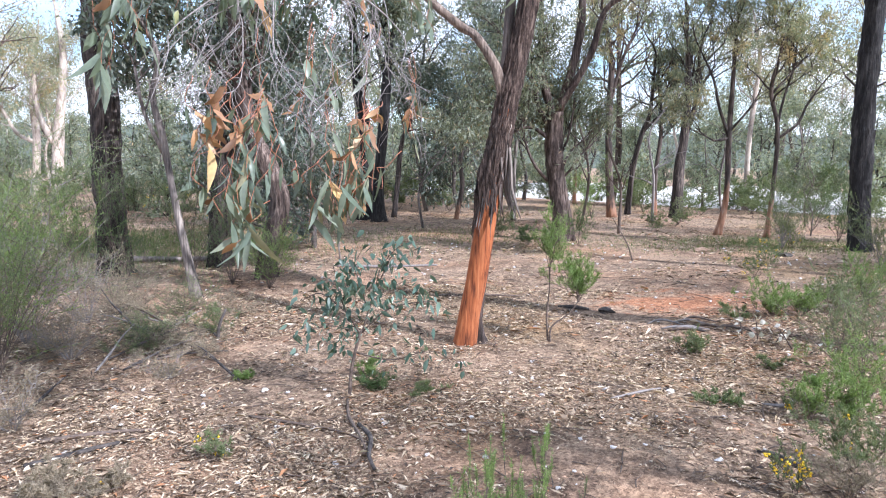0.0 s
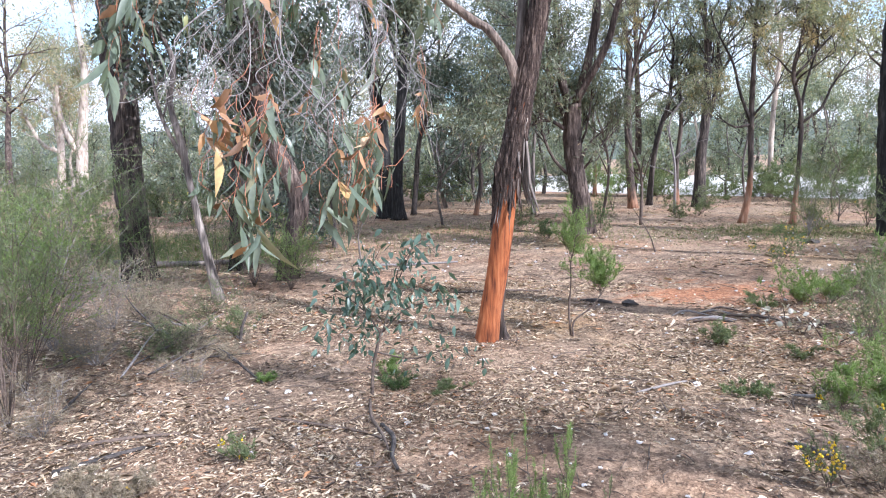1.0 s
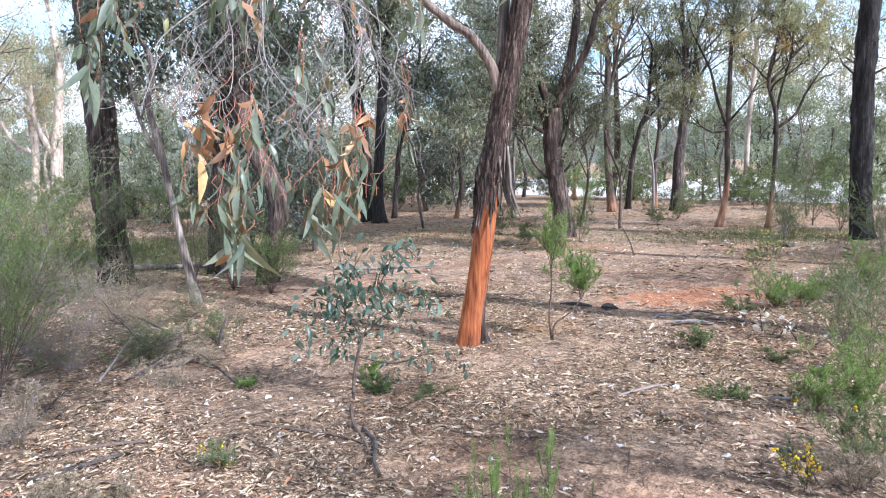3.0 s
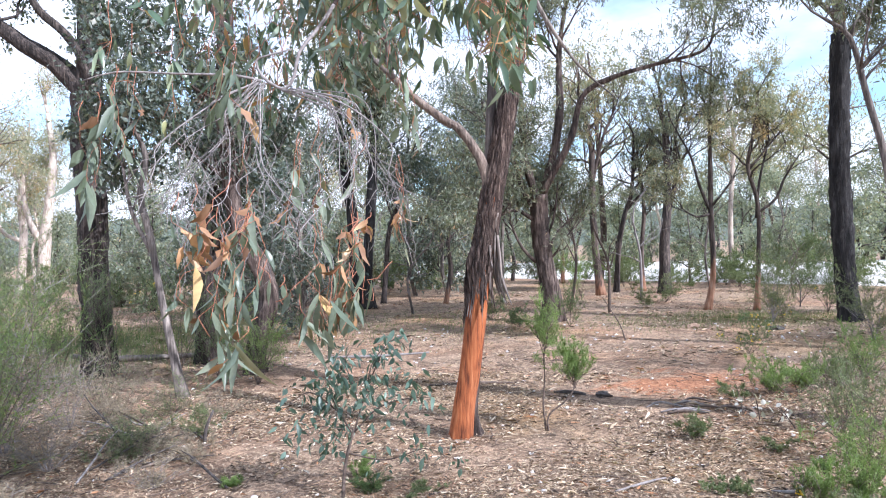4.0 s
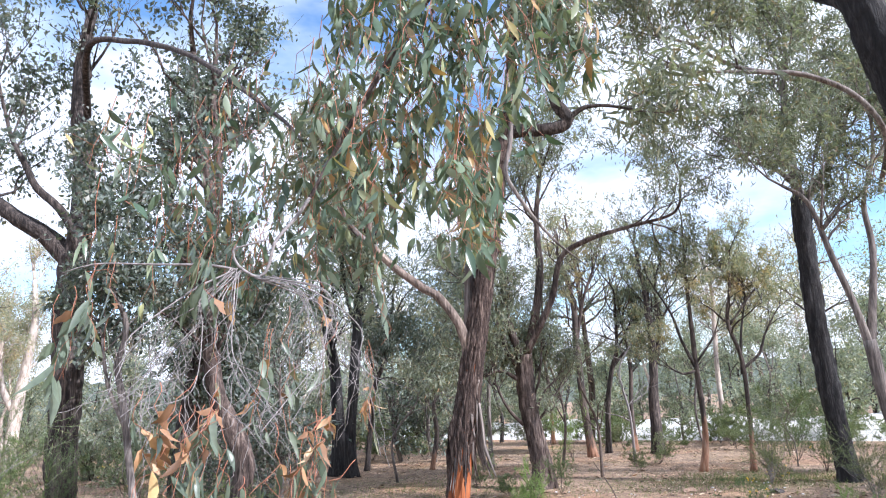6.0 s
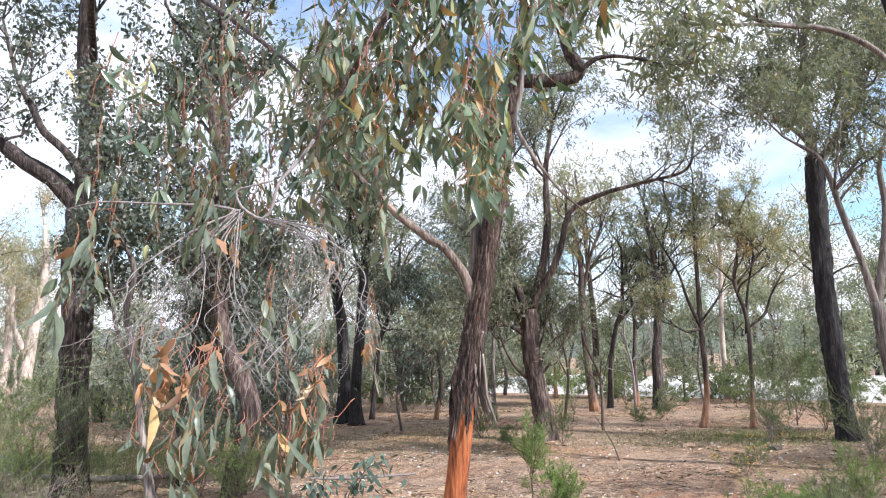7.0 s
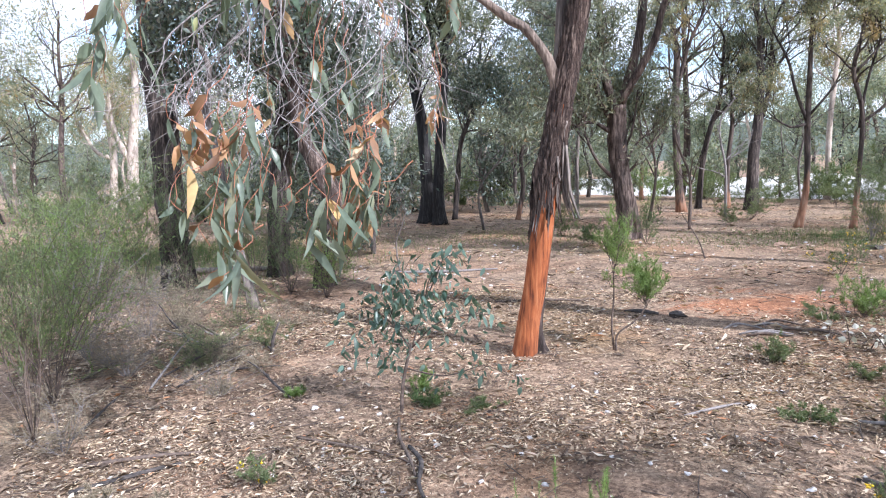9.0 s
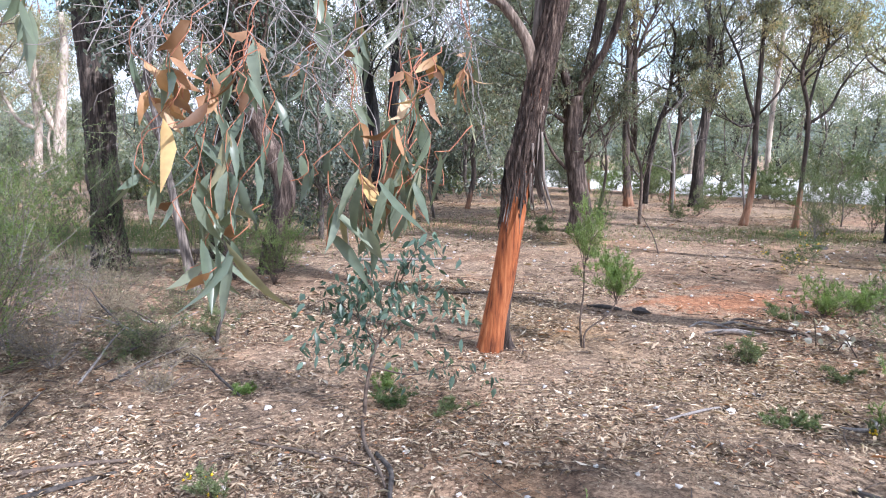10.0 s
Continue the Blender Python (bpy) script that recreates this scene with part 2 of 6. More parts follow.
def ground_material():
    m, n, l, p = blank("woodland_soil")
    co = n.new("ShaderNodeTexCoord").outputs["Object"]
    fine = noise_node(n, l, co, 26, 8, rough=0.78)
    mid = noise_node(n, l, co, 2.3, 9, rough=0.68)
    mid.inputs["Distortion"].default_value = 0.8
    wide = noise_node(n, l, co, 0.45, 4)
    r = ramp(n, [(0.37, (0.085, 0.054, 0.039)), (0.49, (0.3, 0.21, 0.146)), (0.62, (0.6, 0.45, 0.325))])
    wob = n.new("ShaderNodeVectorMath")
    wob.operation = "MULTIPLY_ADD"
    wob.inputs[1].default_value = (0.05, 0.05, 0.05)
    l.new(fine.outputs["Color"], wob.inputs[0])
    l.new(co, wob.inputs[2])
    value = fine.outputs["Fac"]
    for size, share in ((11.0, 0.4), (38.0, 0.45), (90.0, 0.35)):
        flake = n.new("ShaderNodeTexVoronoi")
        flake.inputs["Scale"].default_value = size
        l.new(wob.outputs["Vector"], flake.inputs["Vector"])
        tone = n.new("ShaderNodeMapRange")
        tone.inputs["To Min"].default_value, tone.inputs["To Max"].default_value = 0.25, 0.75
        l.new(flake.outputs["Color"], tone.inputs["Value"])
        blend = n.new("ShaderNodeMix")
        blend.inputs["Factor"].default_value = share
        l.new(value, blend.inputs["A"])
        l.new(tone.outputs["Result"], blend.inputs["B"])
        value = blend.outputs["Result"]
    l.new(value, r.inputs["Fac"])
    mr = ramp(n, [(0.36, (0.55, 0.52, 0.5)), (0.64, (1.2, 1.16, 1.1))])
    l.new(mid.outputs["Fac"], mr.inputs["Fac"])
    col = mix_node(n, l, 1.0, r.outputs["Color"], mr.outputs["Color"], "MULTIPLY")
    wr = ramp(n, [(0.45, (0, 0, 0)), (0.7, (1, 1, 1))])
    l.new(wide.outputs["Fac"], wr.inputs["Fac"])
    col = mix_node(n, l, wr.outputs["Color"], col, mix_node(n, l, 1.0, col, (1.08, 0.88, 0.76), "MULTIPLY"))
    moss = noise_node(n, l, co, 0.23, 3)
    mo = ramp(n, [(0.52, (0, 0, 0)), (0.66, (0.55, 0.55, 0.55))])
    l.new(moss.outputs["Fac"], mo.inputs["Fac"])
    col = mix_node(n, l, mo.outputs["Color"], col, mix_node(n, l, 1.0, col, (0.8, 0.92, 0.6), "MULTIPLY"))
    # bare patch of red earth
    off = n.new("ShaderNodeMapping")
    off.inputs["Location"].default_value = (-2.75 / 1.5, -7.6 / 0.85, 0)
    off.inputs["Scale"].default_value = (1 / 1.5, 1 / 0.85, 1)
    l.new(co, off.inputs["Vector"])
    ln = n.new("ShaderNodeVectorMath")
    ln.operation = "LENGTH"
    l.new(off.outputs["Vector"], ln.inputs[0])
    add = n.new("ShaderNodeMath")
    add.operation = "MULTIPLY_ADD"
    add.inputs[1].default_value, add.inputs[2].default_value = 4.2, -2.1
    l.new(mid.outputs["Fac"], add.inputs[0])
    sm = n.new("ShaderNodeMath")
    sm.operation = "ADD"
    l.new(ln.outputs["Value"], sm.inputs[0])
    l.new(add.outputs["Value"], sm.inputs[1])
    rr = ramp(n, [(0.3, (0.85, 0.85, 0.85)), (0.85, (0, 0, 0))])
    l.new(sm.outputs["Value"], rr.inputs["Fac"])
    rv = ramp(n, [(0.37, (0.14, 0.05, 0.025)), (0.49, (0.38, 0.15, 0.066)), (0.62, (0.64, 0.31, 0.16))])
    l.new(value, rv.inputs["Fac"])
    red = rv.outputs["Color"]
    col = mix_node(n, l, rr.outputs["Color"], col, red)
    l.new(col, p.inputs["Base Color"])
    p.inputs["Roughness"].default_value = 0.95
    bump_node(n, l, value, 1.0, 0.025, p)
    return m


SOIL = ground_material()


# ---- geometry ----
class Geo:
    """Vertices and faces gathered for one mesh."""

    def __init__(self):
        self.v, self.f, self.n = [], [], 0

    def add(self, v, f):
        v, f = np.asarray(v, float), np.asarray(f, int)
        self.v.append(v)
        self.f.append(f + self.n)
        self.n += len(v)

    def mesh(self, name, material, smooth=True):
        me = bpy.data.meshes.new(name)
        v = np.concatenate(self.v)
        groups = {}
        for f in self.f:
            groups.setdefault(f.shape[1], []).append(f)
        loops, starts, at = [], [], 0
        for k, fs in groups.items():
            a = np.concatenate(fs)
            loops.append(a.ravel())
            starts.append(at + np.arange(len(a)) * k)
            at += a.size
        loops, starts = np.concatenate(loops), np.concatenate(starts)
        me.vertices.add(len(v))
        me.vertices.foreach_set("co", v.ravel())
        me.loops.add(len(loops))
        me.loops.foreach_set("vertex_index", loops)
        me.polygons.add(len(starts))
        me.polygons.foreach_set("loop_start", starts)
        me.update(calc_edges=True)
        me.validate()
        me.polygons.foreach_set("use_smooth", [smooth] * len(me.polygons))
        me.materials.append(material)
        return me


def thing(name, at, label, category, group="", kind=""):
    ob = new(name)
    ob.location = at
    ob.empty_display_size = 0.1
    return tagged(ob, label, category, group, kind)


def part(name, geo, material, parent, label="", smooth=True, kind=""):
    ob = new(name, geo.mesh(name, material, smooth))
    ob.parent = parent
    at = parent.location if parent.type == "EMPTY" else parent.parent.location
    if parent.type == "EMPTY":
        ob.matrix_parent_inverse = Matrix.Translation(-at)
    return tagged(ob, label, kind=kind)


def whole(name, geo, material, label, category, group="", kind="", smooth=True):
    return tagged(new(name, geo.mesh(name, material, smooth)), label, category, group, kind)


def spline(points, step):
    """Catmull-Rom through points (x, y, z, r), sampled about every step metres."""
    p = np.array(points, float)
    p = np.vstack([2 * p[0] - p[1], p, 2 * p[-1] - p[-2]])
    out = []
    for i in range(1, len(p) - 2):
        a, b, c, d = p[i - 1:i + 3]
        k = max(2, int(np.linalg.norm(c[:3] - b[:3]) / step))
        for t in np.arange(k) / k:
            out.append(0.5 * (2 * b + (c - a) * t + (2 * a - 5 * b + 4 * c - d) * t * t + (3 * b - a - 3 * c + d) * t ** 3))
    out.append(p[-2])
    out = np.array(out)
    out[:, 3] = np.maximum(out[:, 3], 0.0008)
    return out


def tube(geo, points, sides=8, step=0.15, rough=0.0, ridges=0, seed=0, flare=0.0, raw=False, twist=0.0):
    """A round, tapered, uneven limb along points (x, y, z, r)."""
    s = np.array(points, float) if raw else spline(points, step)
    n = len(s)
    tang = np.gradient(s[:, :3], axis=0)
    tang /= np.linalg.norm(tang, axis=1)[:, None] + 1e-9
    ref = np.array([0.0, 1.0, 0.0]) if abs(tang[0][1]) < 0.9 else np.array([1.0, 0, 0])
    u = np.cross(tang, ref)
    u /= np.linalg.norm(u, axis=1)[:, None] + 1e-9
    w = np.cross(tang, u)
    th = np.arange(sides) * 2 * np.pi / sides
    run = np.concatenate([[0], np.cumsum(np.linalg.norm(np.diff(s[:, :3], axis=0), axis=1))])
    r = np.repeat(s[:, 3:4], sides, 1)
    if rough:
        g = np.random.RandomState(seed)
        k = np.zeros_like(r)
        for f, a in ((2, 0.5), (3, 0.35), (5, 0.3)):
            k += a * np.sin(f * th[None] + g.rand() * 7 + run[:, None] * g.uniform(-2, 2) * 2) * np.sin(run[:, None] * g.uniform(1.5, 5) + g.rand() * 7)
        r = r * (1 + rough * k)
    if ridges:
        g = np.random.RandomState(seed + 5)
        k = np.zeros_like(r)
        tw = th[None] + twist * run[:, None]
        for f in (ridges, ridges * 1.6, ridges * 2.3):
            f = int(f)
            k += np.abs(np.sin(f * 0.5 * tw + g.rand() * 7 + 0.7 * np.sin(run[:, None] * g.uniform(2, 4) + g.rand() * 6) + 0.5 * np.sin(run[:, None] * 9 + 3 * th[None]))) - 0.6
        k += 0.35 * g.randn(*k.shape)
        r = r + np.minimum(0.02, s[:, 3:4] * 0.13) * k
    if flare:
        low = np.exp(-run / 0.22)[:, None]
        r = r * (1 + flare * low * (0.75 + 0.5 * np.sin(5 * th[None] + seed)))
    v = s[:, None, :3] + r[..., None] * (np.cos(th)[None, :, None] * u[:, None] + np.sin(th)[None, :, None] * w[:, None])
    v = v.reshape(-1, 3)
    i, j = np.meshgrid(np.arange(n - 1), np.arange(sides), indexing="ij")
    a, b = i * sides + j, i * sides + (j + 1) % sides
    f = np.stack([a, b, b + sides, a + sides], -1).reshape(-1, 4)
    geo.add(v, f)
    if sides == 3:
        return s
    cap = np.vstack([s[0, :3], s[-1, :3]])
    k = np.arange(sides)
    base = np.stack([k * 0 + len(v), (k + 1) % sides, k], -1)
    top = np.stack([k * 0 + len(v) + 1, (n - 1) * sides + k, (n - 1) * sides + (k + 1) % sides], -1)
    geo.v.append(cap)
    geo.f.append(np.vstack([base, top]) + geo.n - len(v))
    geo.n += 2
    return s


def unit(v):
    return v / (np.linalg.norm(v, axis=-1, keepdims=True) + 1e-9)


def leaves(geo, at, way, length, width, g, bend=0.25, fine=False, crumple=0.0):
    """Folded, curved leaves: at (n,3), way (n,3), length (n,), width (n,)."""
    n = len(at)
    way = unit(way)
    side = unit(np.cross(way, unit(g.randn(n, 3))))
    up = np.cross(side, way)
    L, W = length[:, None], width[:, None]
    b = g.uniform(-bend, bend, (n, 1))
    if not fine:
        mid = at + way * L * 0.45 + up * b * L * 0.3
        v = np.stack([at, mid + side * W * 0.5 + up * W * 0.2, at + way * L + up * b * L, mid - side * W * 0.5 + up * W * 0.2], 1).reshape(-1, 3)
        q = np.arange(n)[:, None] * 4
        geo.add(v, np.concatenate([q + [[0, 1, 2]], q + [[0, 2, 3]]]))
        return
    rows = []
    for t, wd in ((0.0, 0.05), (0.18, 0.72), (0.42, 1.0), (0.7, 0.66), (1.0, 0.03)):
        c = at + way * L * t + up * b * L * t * t + side * b * L * 0.9 * t * (t - 0.45)
        c = c + (up * g.randn(n, 1) + side * g.randn(n, 1)) * L * crumple * min(1, 4 * t)
        rows += [c + side * W * 0.5 * wd + up * W * 0.14 * wd, c, c - side * W * 0.5 * wd + up * W * 0.14 * wd]
    v = np.stack(rows, 1).reshape(-1, 3)
    q = np.arange(n)[:, None] * 15
    fs = []
    for i in range(4):
        for j in range(2):
            k = i * 3 + j
            fs.append(q + [[k, k + 1, k + 4, k + 3]])
    geo.add(v, np.concatenate(fs))


def grow(geo, start, way, length, radius, level, g, tips, up=0.25, spread=0.9, sides=5, kids=(3, 5)):
    """A branch with its side branches; tips gathers where the leaves go."""
    k = 5
    p, d = np.array(start, float), unit(np.array(way, float))
    pts = [(*p, radius)]
    for i in range(1, k + 1):
        d = unit(d + g.randn(3) * 0.2 + np.array([0, 0, up * 0.25]))
        p = p + d * length / k
        pts.append((*p, max(0.003, radius * (1 - 0.75 * i / k))))
        if level == 0 or i >= 3:
            tips.append((*p, *d, level))
    if level == 0:
        tube(geo, [pts[0], pts[2], pts[5]], 3, raw=True)
    else:
        tube(geo, pts, 4 if level == 1 else 6, raw=True)
    if level > 0:
        for c in range(g.randint(kids[0], kids[1] + 1)):
            i = g.randint(1, k + 1)
            q = np.array(pts[i])
            e = unit(unit(g.randn(3) * [1, 1, 0.6]) * spread + d + np.array([0, 0, up]))
            grow(geo, q[:3], e, length * g.uniform(0.5, 0.75), max(0.004, q[3] * 0.7), level - 1, g, tips, up, spread, max(4, sides - 1), kids)


def crown(tips, g, per_tip, size, reach=0.3, droop=0.9, round_leaf=0.2, fill=0.55):
    """Leaves in loose hanging bunches about the tips."""
    t = np.array([x[:6] for x in tips])
    n = int(len(t) * fill * per_tip)
    t = t[g.rand(len(t)) < fill * 0.62]
    share = g.uniform(0.15, 1, len(t)) ** 1.5
    k = g.choice(len(t), n, p=share / share.sum())
    at = t[k, :3] + g.randn(n, 3) * [reach, reach, reach * 0.8] * g.uniform(0.3, 1.1, (n, 1)) - [0, 0, reach * 0.4]
    way = g.randn(n, 3) * 0.75 + t[k, 3:6] * 0.3 + [0, 0, -droop]
    ln = size * g.uniform(0.6, 1.35, n)
    geo = Geo()
    leaves(geo, at, way, ln, ln * round_leaf * g.uniform(0.8, 1.3, n), g, 0.35)
    return geo


def ends_of(s, g, tree_geo, tips, n, length, radius, level, frm=0.35, up=0.3, spread=0.9):
    """Grow n side branches from the outer part of a spine, and one from its end."""
    m = len(s)
    for i in range(n):
        k = int(m * g.uniform(frm, 0.98))
        d = unit(s[min(k + 1, m - 1), :3] - s[max(k - 1, 0), :3])
        e = unit(d * 0.7 + unit(g.randn(3) * [1, 1, 0.5]) * spread + np.array([0, 0, up]))
        grow(tree_geo, s[k, :3], e, length * g.uniform(0.7, 1.2), min(radius, s[k, 3] * 0.6), level, g, tips, up)
    d = unit(s[-1, :3] - s[-2, :3])
    grow(tree_geo, s[-1, :3], d, length, max(0.008, s[-1, 3] * 0.9), level, g, tips, up)


def gum(at, spines, bark, foliage, label, seed, limbs=(6, 1.6, 2), per_tip=10, size=0.13, reach=0.28, round_leaf=0.2, limb_bark=None,
        stripped=0.0, ridges=0, sides=18, frm=0.35, skip_trunk=True, droop=0.9, group="gum trees", up=0.3, fill=0.5, thick=1.0, limb_thick=1.0):
    """A gum tree: trunk, limbs along given spines, side branches and a crown of leaves."""
    g = np.random.RandomState(seed)
    tree = thing("gum_tree", at, label, "tree", group)
    twigs, tips = Geo(), []
    for i, sp in enumerate(spines):
        geo = Geo()
        if i == 0 and stripped:
            bark, limb_bark = bark_material("shedding_bark", (0.02, 0.016, 0.015), (0.085, 0.066, 0.058), (0.2, 0.16, 0.135), bare_to=stripped), limb_bark or bark
        s = tube(geo, [(*q[:3], q[3] * thick * (limb_thick if i else 1.0)) for q in sp], sides if i == 0 else max(8, sides * 2 // 3), 0.07 if i == 0 and ridges else 0.14, 0.07, ridges if i == 0 else ridges * 2 // 3, seed + i, 0.35 if i == 0 else 0.0)
        part("trunk" if i == 0 else "limb", geo, bark if i == 0 else (limb_bark or bark), tree)
        if i or len(spines) == 1 or not skip_trunk:
            ends_of(s, g, twigs, tips, limbs[0], limbs[1], 0.03, limbs[2], frm, up)
    if tips:
        part("branchwork", twigs, limb_bark or bark, tree, kind="stuff")
        part("crown", crown(tips, g, per_tip * 1.5, size * 0.85, reach * 0.5, droop, round_leaf, fill), foliage, tree, kind="stuff")
    return tree


# ---- ground and distance ----
def gz(x, y):
    """The height of the ground."""
    x, y = np.asarray(x, float), np.asarray(y, float)
    near = np.exp(-(x * x + y * y) / 900.0)
    z = 0.018 * np.sin(1.7 * x + 0.6 * y) * np.sin(1.3 * y - 0.4 * x + 1) + 0.012 * np.sin(3.9 * x + 2) * np.sin(4.3 * y + 0.7 * x)
    return z * near


def ground_sheet():
    geo = Geo()
    a = np.linspace(-1, 1, 181)
    xs = np.sinh(a * 6.2) / np.sinh(6.2) * 900
    ys = 6 + xs
    X, Y = np.meshgrid(xs, ys, indexing="ij")
    v = np.stack([X, Y, gz(X, Y)], -1).reshape(-1, 3)
    m = len(xs)
    i, j = np.meshgrid(np.arange(m - 1), np.arange(m - 1), indexing="ij")
    k = (i * m + j).ravel()
    geo.add(v, np.stack([k, k + m, k + m + 1, k + 1], -1))
    return whole("ground", geo, SOIL, "brown woodland soil with a red bare patch", "ground", kind="structure")


ground_sheet()


def hill(seed, x0, x1, y, top, name):
    g = np.random.RandomState(seed)
    geo = Geo()
    n = 700
    xs = np.linspace(x0, x1, n)
    ph = g.rand(4) * 7
    crest = top * (0.7 + 0.2 * np.sin(xs / 60 + ph[0]) + 0.12 * np.sin(xs / 23 + ph[1]) + 0.06 * np.sin(xs / 7 + ph[2]))
    rows = []
    for t in np.linspace(0, 1, 12):
        rows.append(np.stack([xs, y + 120 * t + 0 * xs, -0.5 + crest * math.sin(t * math.pi * 0.5) + g.randn(n) * 1.1 * t + 1.2 * t * np.abs(np.sin(xs * 0.61 + 9 * t + 2 * np.sin(xs * 0.23)))], -1))
    v = np.concatenate(rows)
    i, j = np.meshgrid(np.arange(11), np.arange(n - 1), indexing="ij")
    k = (i * n + j).ravel()
    geo.add(v, np.stack([k, k + 1, k + n + 1, k + n], -1))
    whole(name, geo, HILL, "low wooded hill far behind the trees", "hill", kind="structure")


hill(3, -320, 360, 150, 17, "backdrop")


def gravel_bank():
    """Pale sunlit gravel bank behind the trees."""
    geo = Geo()
    a, b = np.array([-6.0, 38.0]), np.array([14.0, 19.0])
    d = (b - a) / np.linalg.norm(b - a)
    nrm = np.array([-d[1], d[0]])
    nrm = nrm if nrm[1] > 0 else -nrm
    n = 60
    v = []
    for t in np.linspace(0, 1, n):
        c = a + (b - a) * t
        w = 0.12 * math.sin(t * 23) + 0.08 * math.sin(t * 51)
        for off, z in ((0, -0.05), (0.3, 0.16 + w * 0.5), (0.8, 0.34 + w), (1.8, 0.45 + w), (6, 0.5 + w), (7, -0.05)):
            v.append((*(c + nrm * off), z))
    i, j = np.meshgrid(np.arange(n - 1), np.arange(5), indexing="ij")
    k = (i * 6 + j).ravel()
    geo.add(v, np.stack([k, k + 6, k + 7, k + 1], -1))
    whole("gravel_bank", geo, GRAVEL, "pale sunlit gravel bank behind the trees", "bank", kind="structure")


gravel_bank()

# ---- the gum trees that stand near ----
main = thing("gum_tree", (0.16, 5.55, 0), "leaning gum tree with stripped orange lower trunk and shaggy dark bark", "tree", "gum trees")
core = [(0.14, 5.55, -0.05, 0.108), (0.19, 5.55, 0.3, 0.098), (0.25, 5.55, 0.6, 0.096), (0.33, 5.55, 1.12, 0.098), (0.41, 5.55, 1.65, 0.094), (0.51, 5.55, 2.2, 0.088)]
geo = Geo()
tube(geo, core, 44, 0.03, 0.035, 0, 4, 0.16, twist=0.3)
part("stripped_trunk", geo, ORANGE_WOOD, main, "bare orange wood, bark stripped away")
geo = Geo()
tube(geo, [(0.285, 5.6, -0.06, 0.05), (0.265, 5.59, 0.2, 0.04), (0.315, 5.58, 0.6, 0.038), (0.385, 5.57, 1.1, 0.036), (0.42, 5.56, 1.4, 0.02)], 20, 0.035, 0.12, 7, 9, 0.9)
part("dead_stem", geo, BROWN_BARK, main, "brown dead wood on one side")

# shell of bark over the upper trunk, ragged below
geo = Geo()
shell = [(0.335, 5.55, 1.16, 0.104), (0.41, 5.55, 1.65, 0.104), (0.51, 5.55, 2.2, 0.102), (0.64, 5.55, 2.8, 0.09), (0.78, 5.55, 3.5, 0.082),
         (0.9, 5.55, 4.1, 0.072), (1.03, 5.55, 4.7, 0.06), (1.12, 5.55, 5.3, 0.05), (1.14, 5.55, 5.75, 0.045)]
g = np.random.RandomState(11)
s = spline(shell, 0.03)
tube(geo, s, 56, raw=True, rough=0.05, ridges=15, seed=3, twist=0.12)
v = geo.v[0]
sides = 56
hang = np.zeros(sides)
for f in (2, 3, 7, 13):
    hang += g.uniform(0.3, 1) * np.sin(f * np.arange(sides) * 2 * np.pi / sides + g.rand() * 7)
hang += g.randn(sides) * 0.5
for j in range(sides):
    lift = max(0.0, 0.16 + 0.16 * hang[j])
    for i in range(24):
        k = i * sides + j
        v[k, 2] += max(0.0, lift * (1 - i / 24))
part("bark", geo, MAIN_BARK, main, "shaggy dark fibrous bark")
for k in range(46):
    a = g.uniform(0, 2 * math.pi)
    z0 = g.uniform(1.35, 2.1)
    ln = g.uniform(0.2, 0.6)
    cx = float(np.interp(z0, [1.1, 1.28, 1.96, 2.4], [0.325, 0.355, 0.465, 0.55]))
    r0 = 0.108
    out = g.uniform(0.01, 0.09) if math.cos(a) > 0 else g.uniform(0.005, 0.03)
    geo = Geo()
    pts = []
    for t in np.linspace(0, 1, 7):
        z = z0 - ln * t
        c = float(np.interp(z, [0.7, 1.1, 1.28, 1.96, 2.4], [0.265, 0.325, 0.355, 0.465, 0.55]))
        rr = r0 - 0.012 + out * t ** 1.6
        pts.append((c + math.cos(a + 0.15 * t) * rr, 5.55 + math.sin(a + 0.15 * t) * rr, z, (0.012 + 0.006 * math.sin(9 * t + k)) * (1 - 0.75 * t)))
    tube(geo, pts, 6, 0.05, 0.3, seed=k)
    part("bark_strip", geo, (GREY_BARK, MAIN_BARK, DARK_BARK, MAIN_BARK)[k % 4], main)
for k in range(7):
    geo = Geo()
    e, y = g.uniform(-0.03, 0.05), 5.47 + g.uniform(0, 0.12)
    tube(geo, [(0.54 + e * 0.3, y, 1.85, 0.011), (0.53 + e, y, 1.6, 0.013), (0.535 + e, y, 1.48, 0.012), (0.56 + e * 1.2, y, 1.36, 0.009), (0.6 + e * 1.5, y, 1.22 + g.uniform(-0.05, 0.1), 0.003)], 6, 0.05, 0.35, seed=70 + k)
    part("bark_strip", geo, GREY_BARK, main, "long loose strip of grey bark")
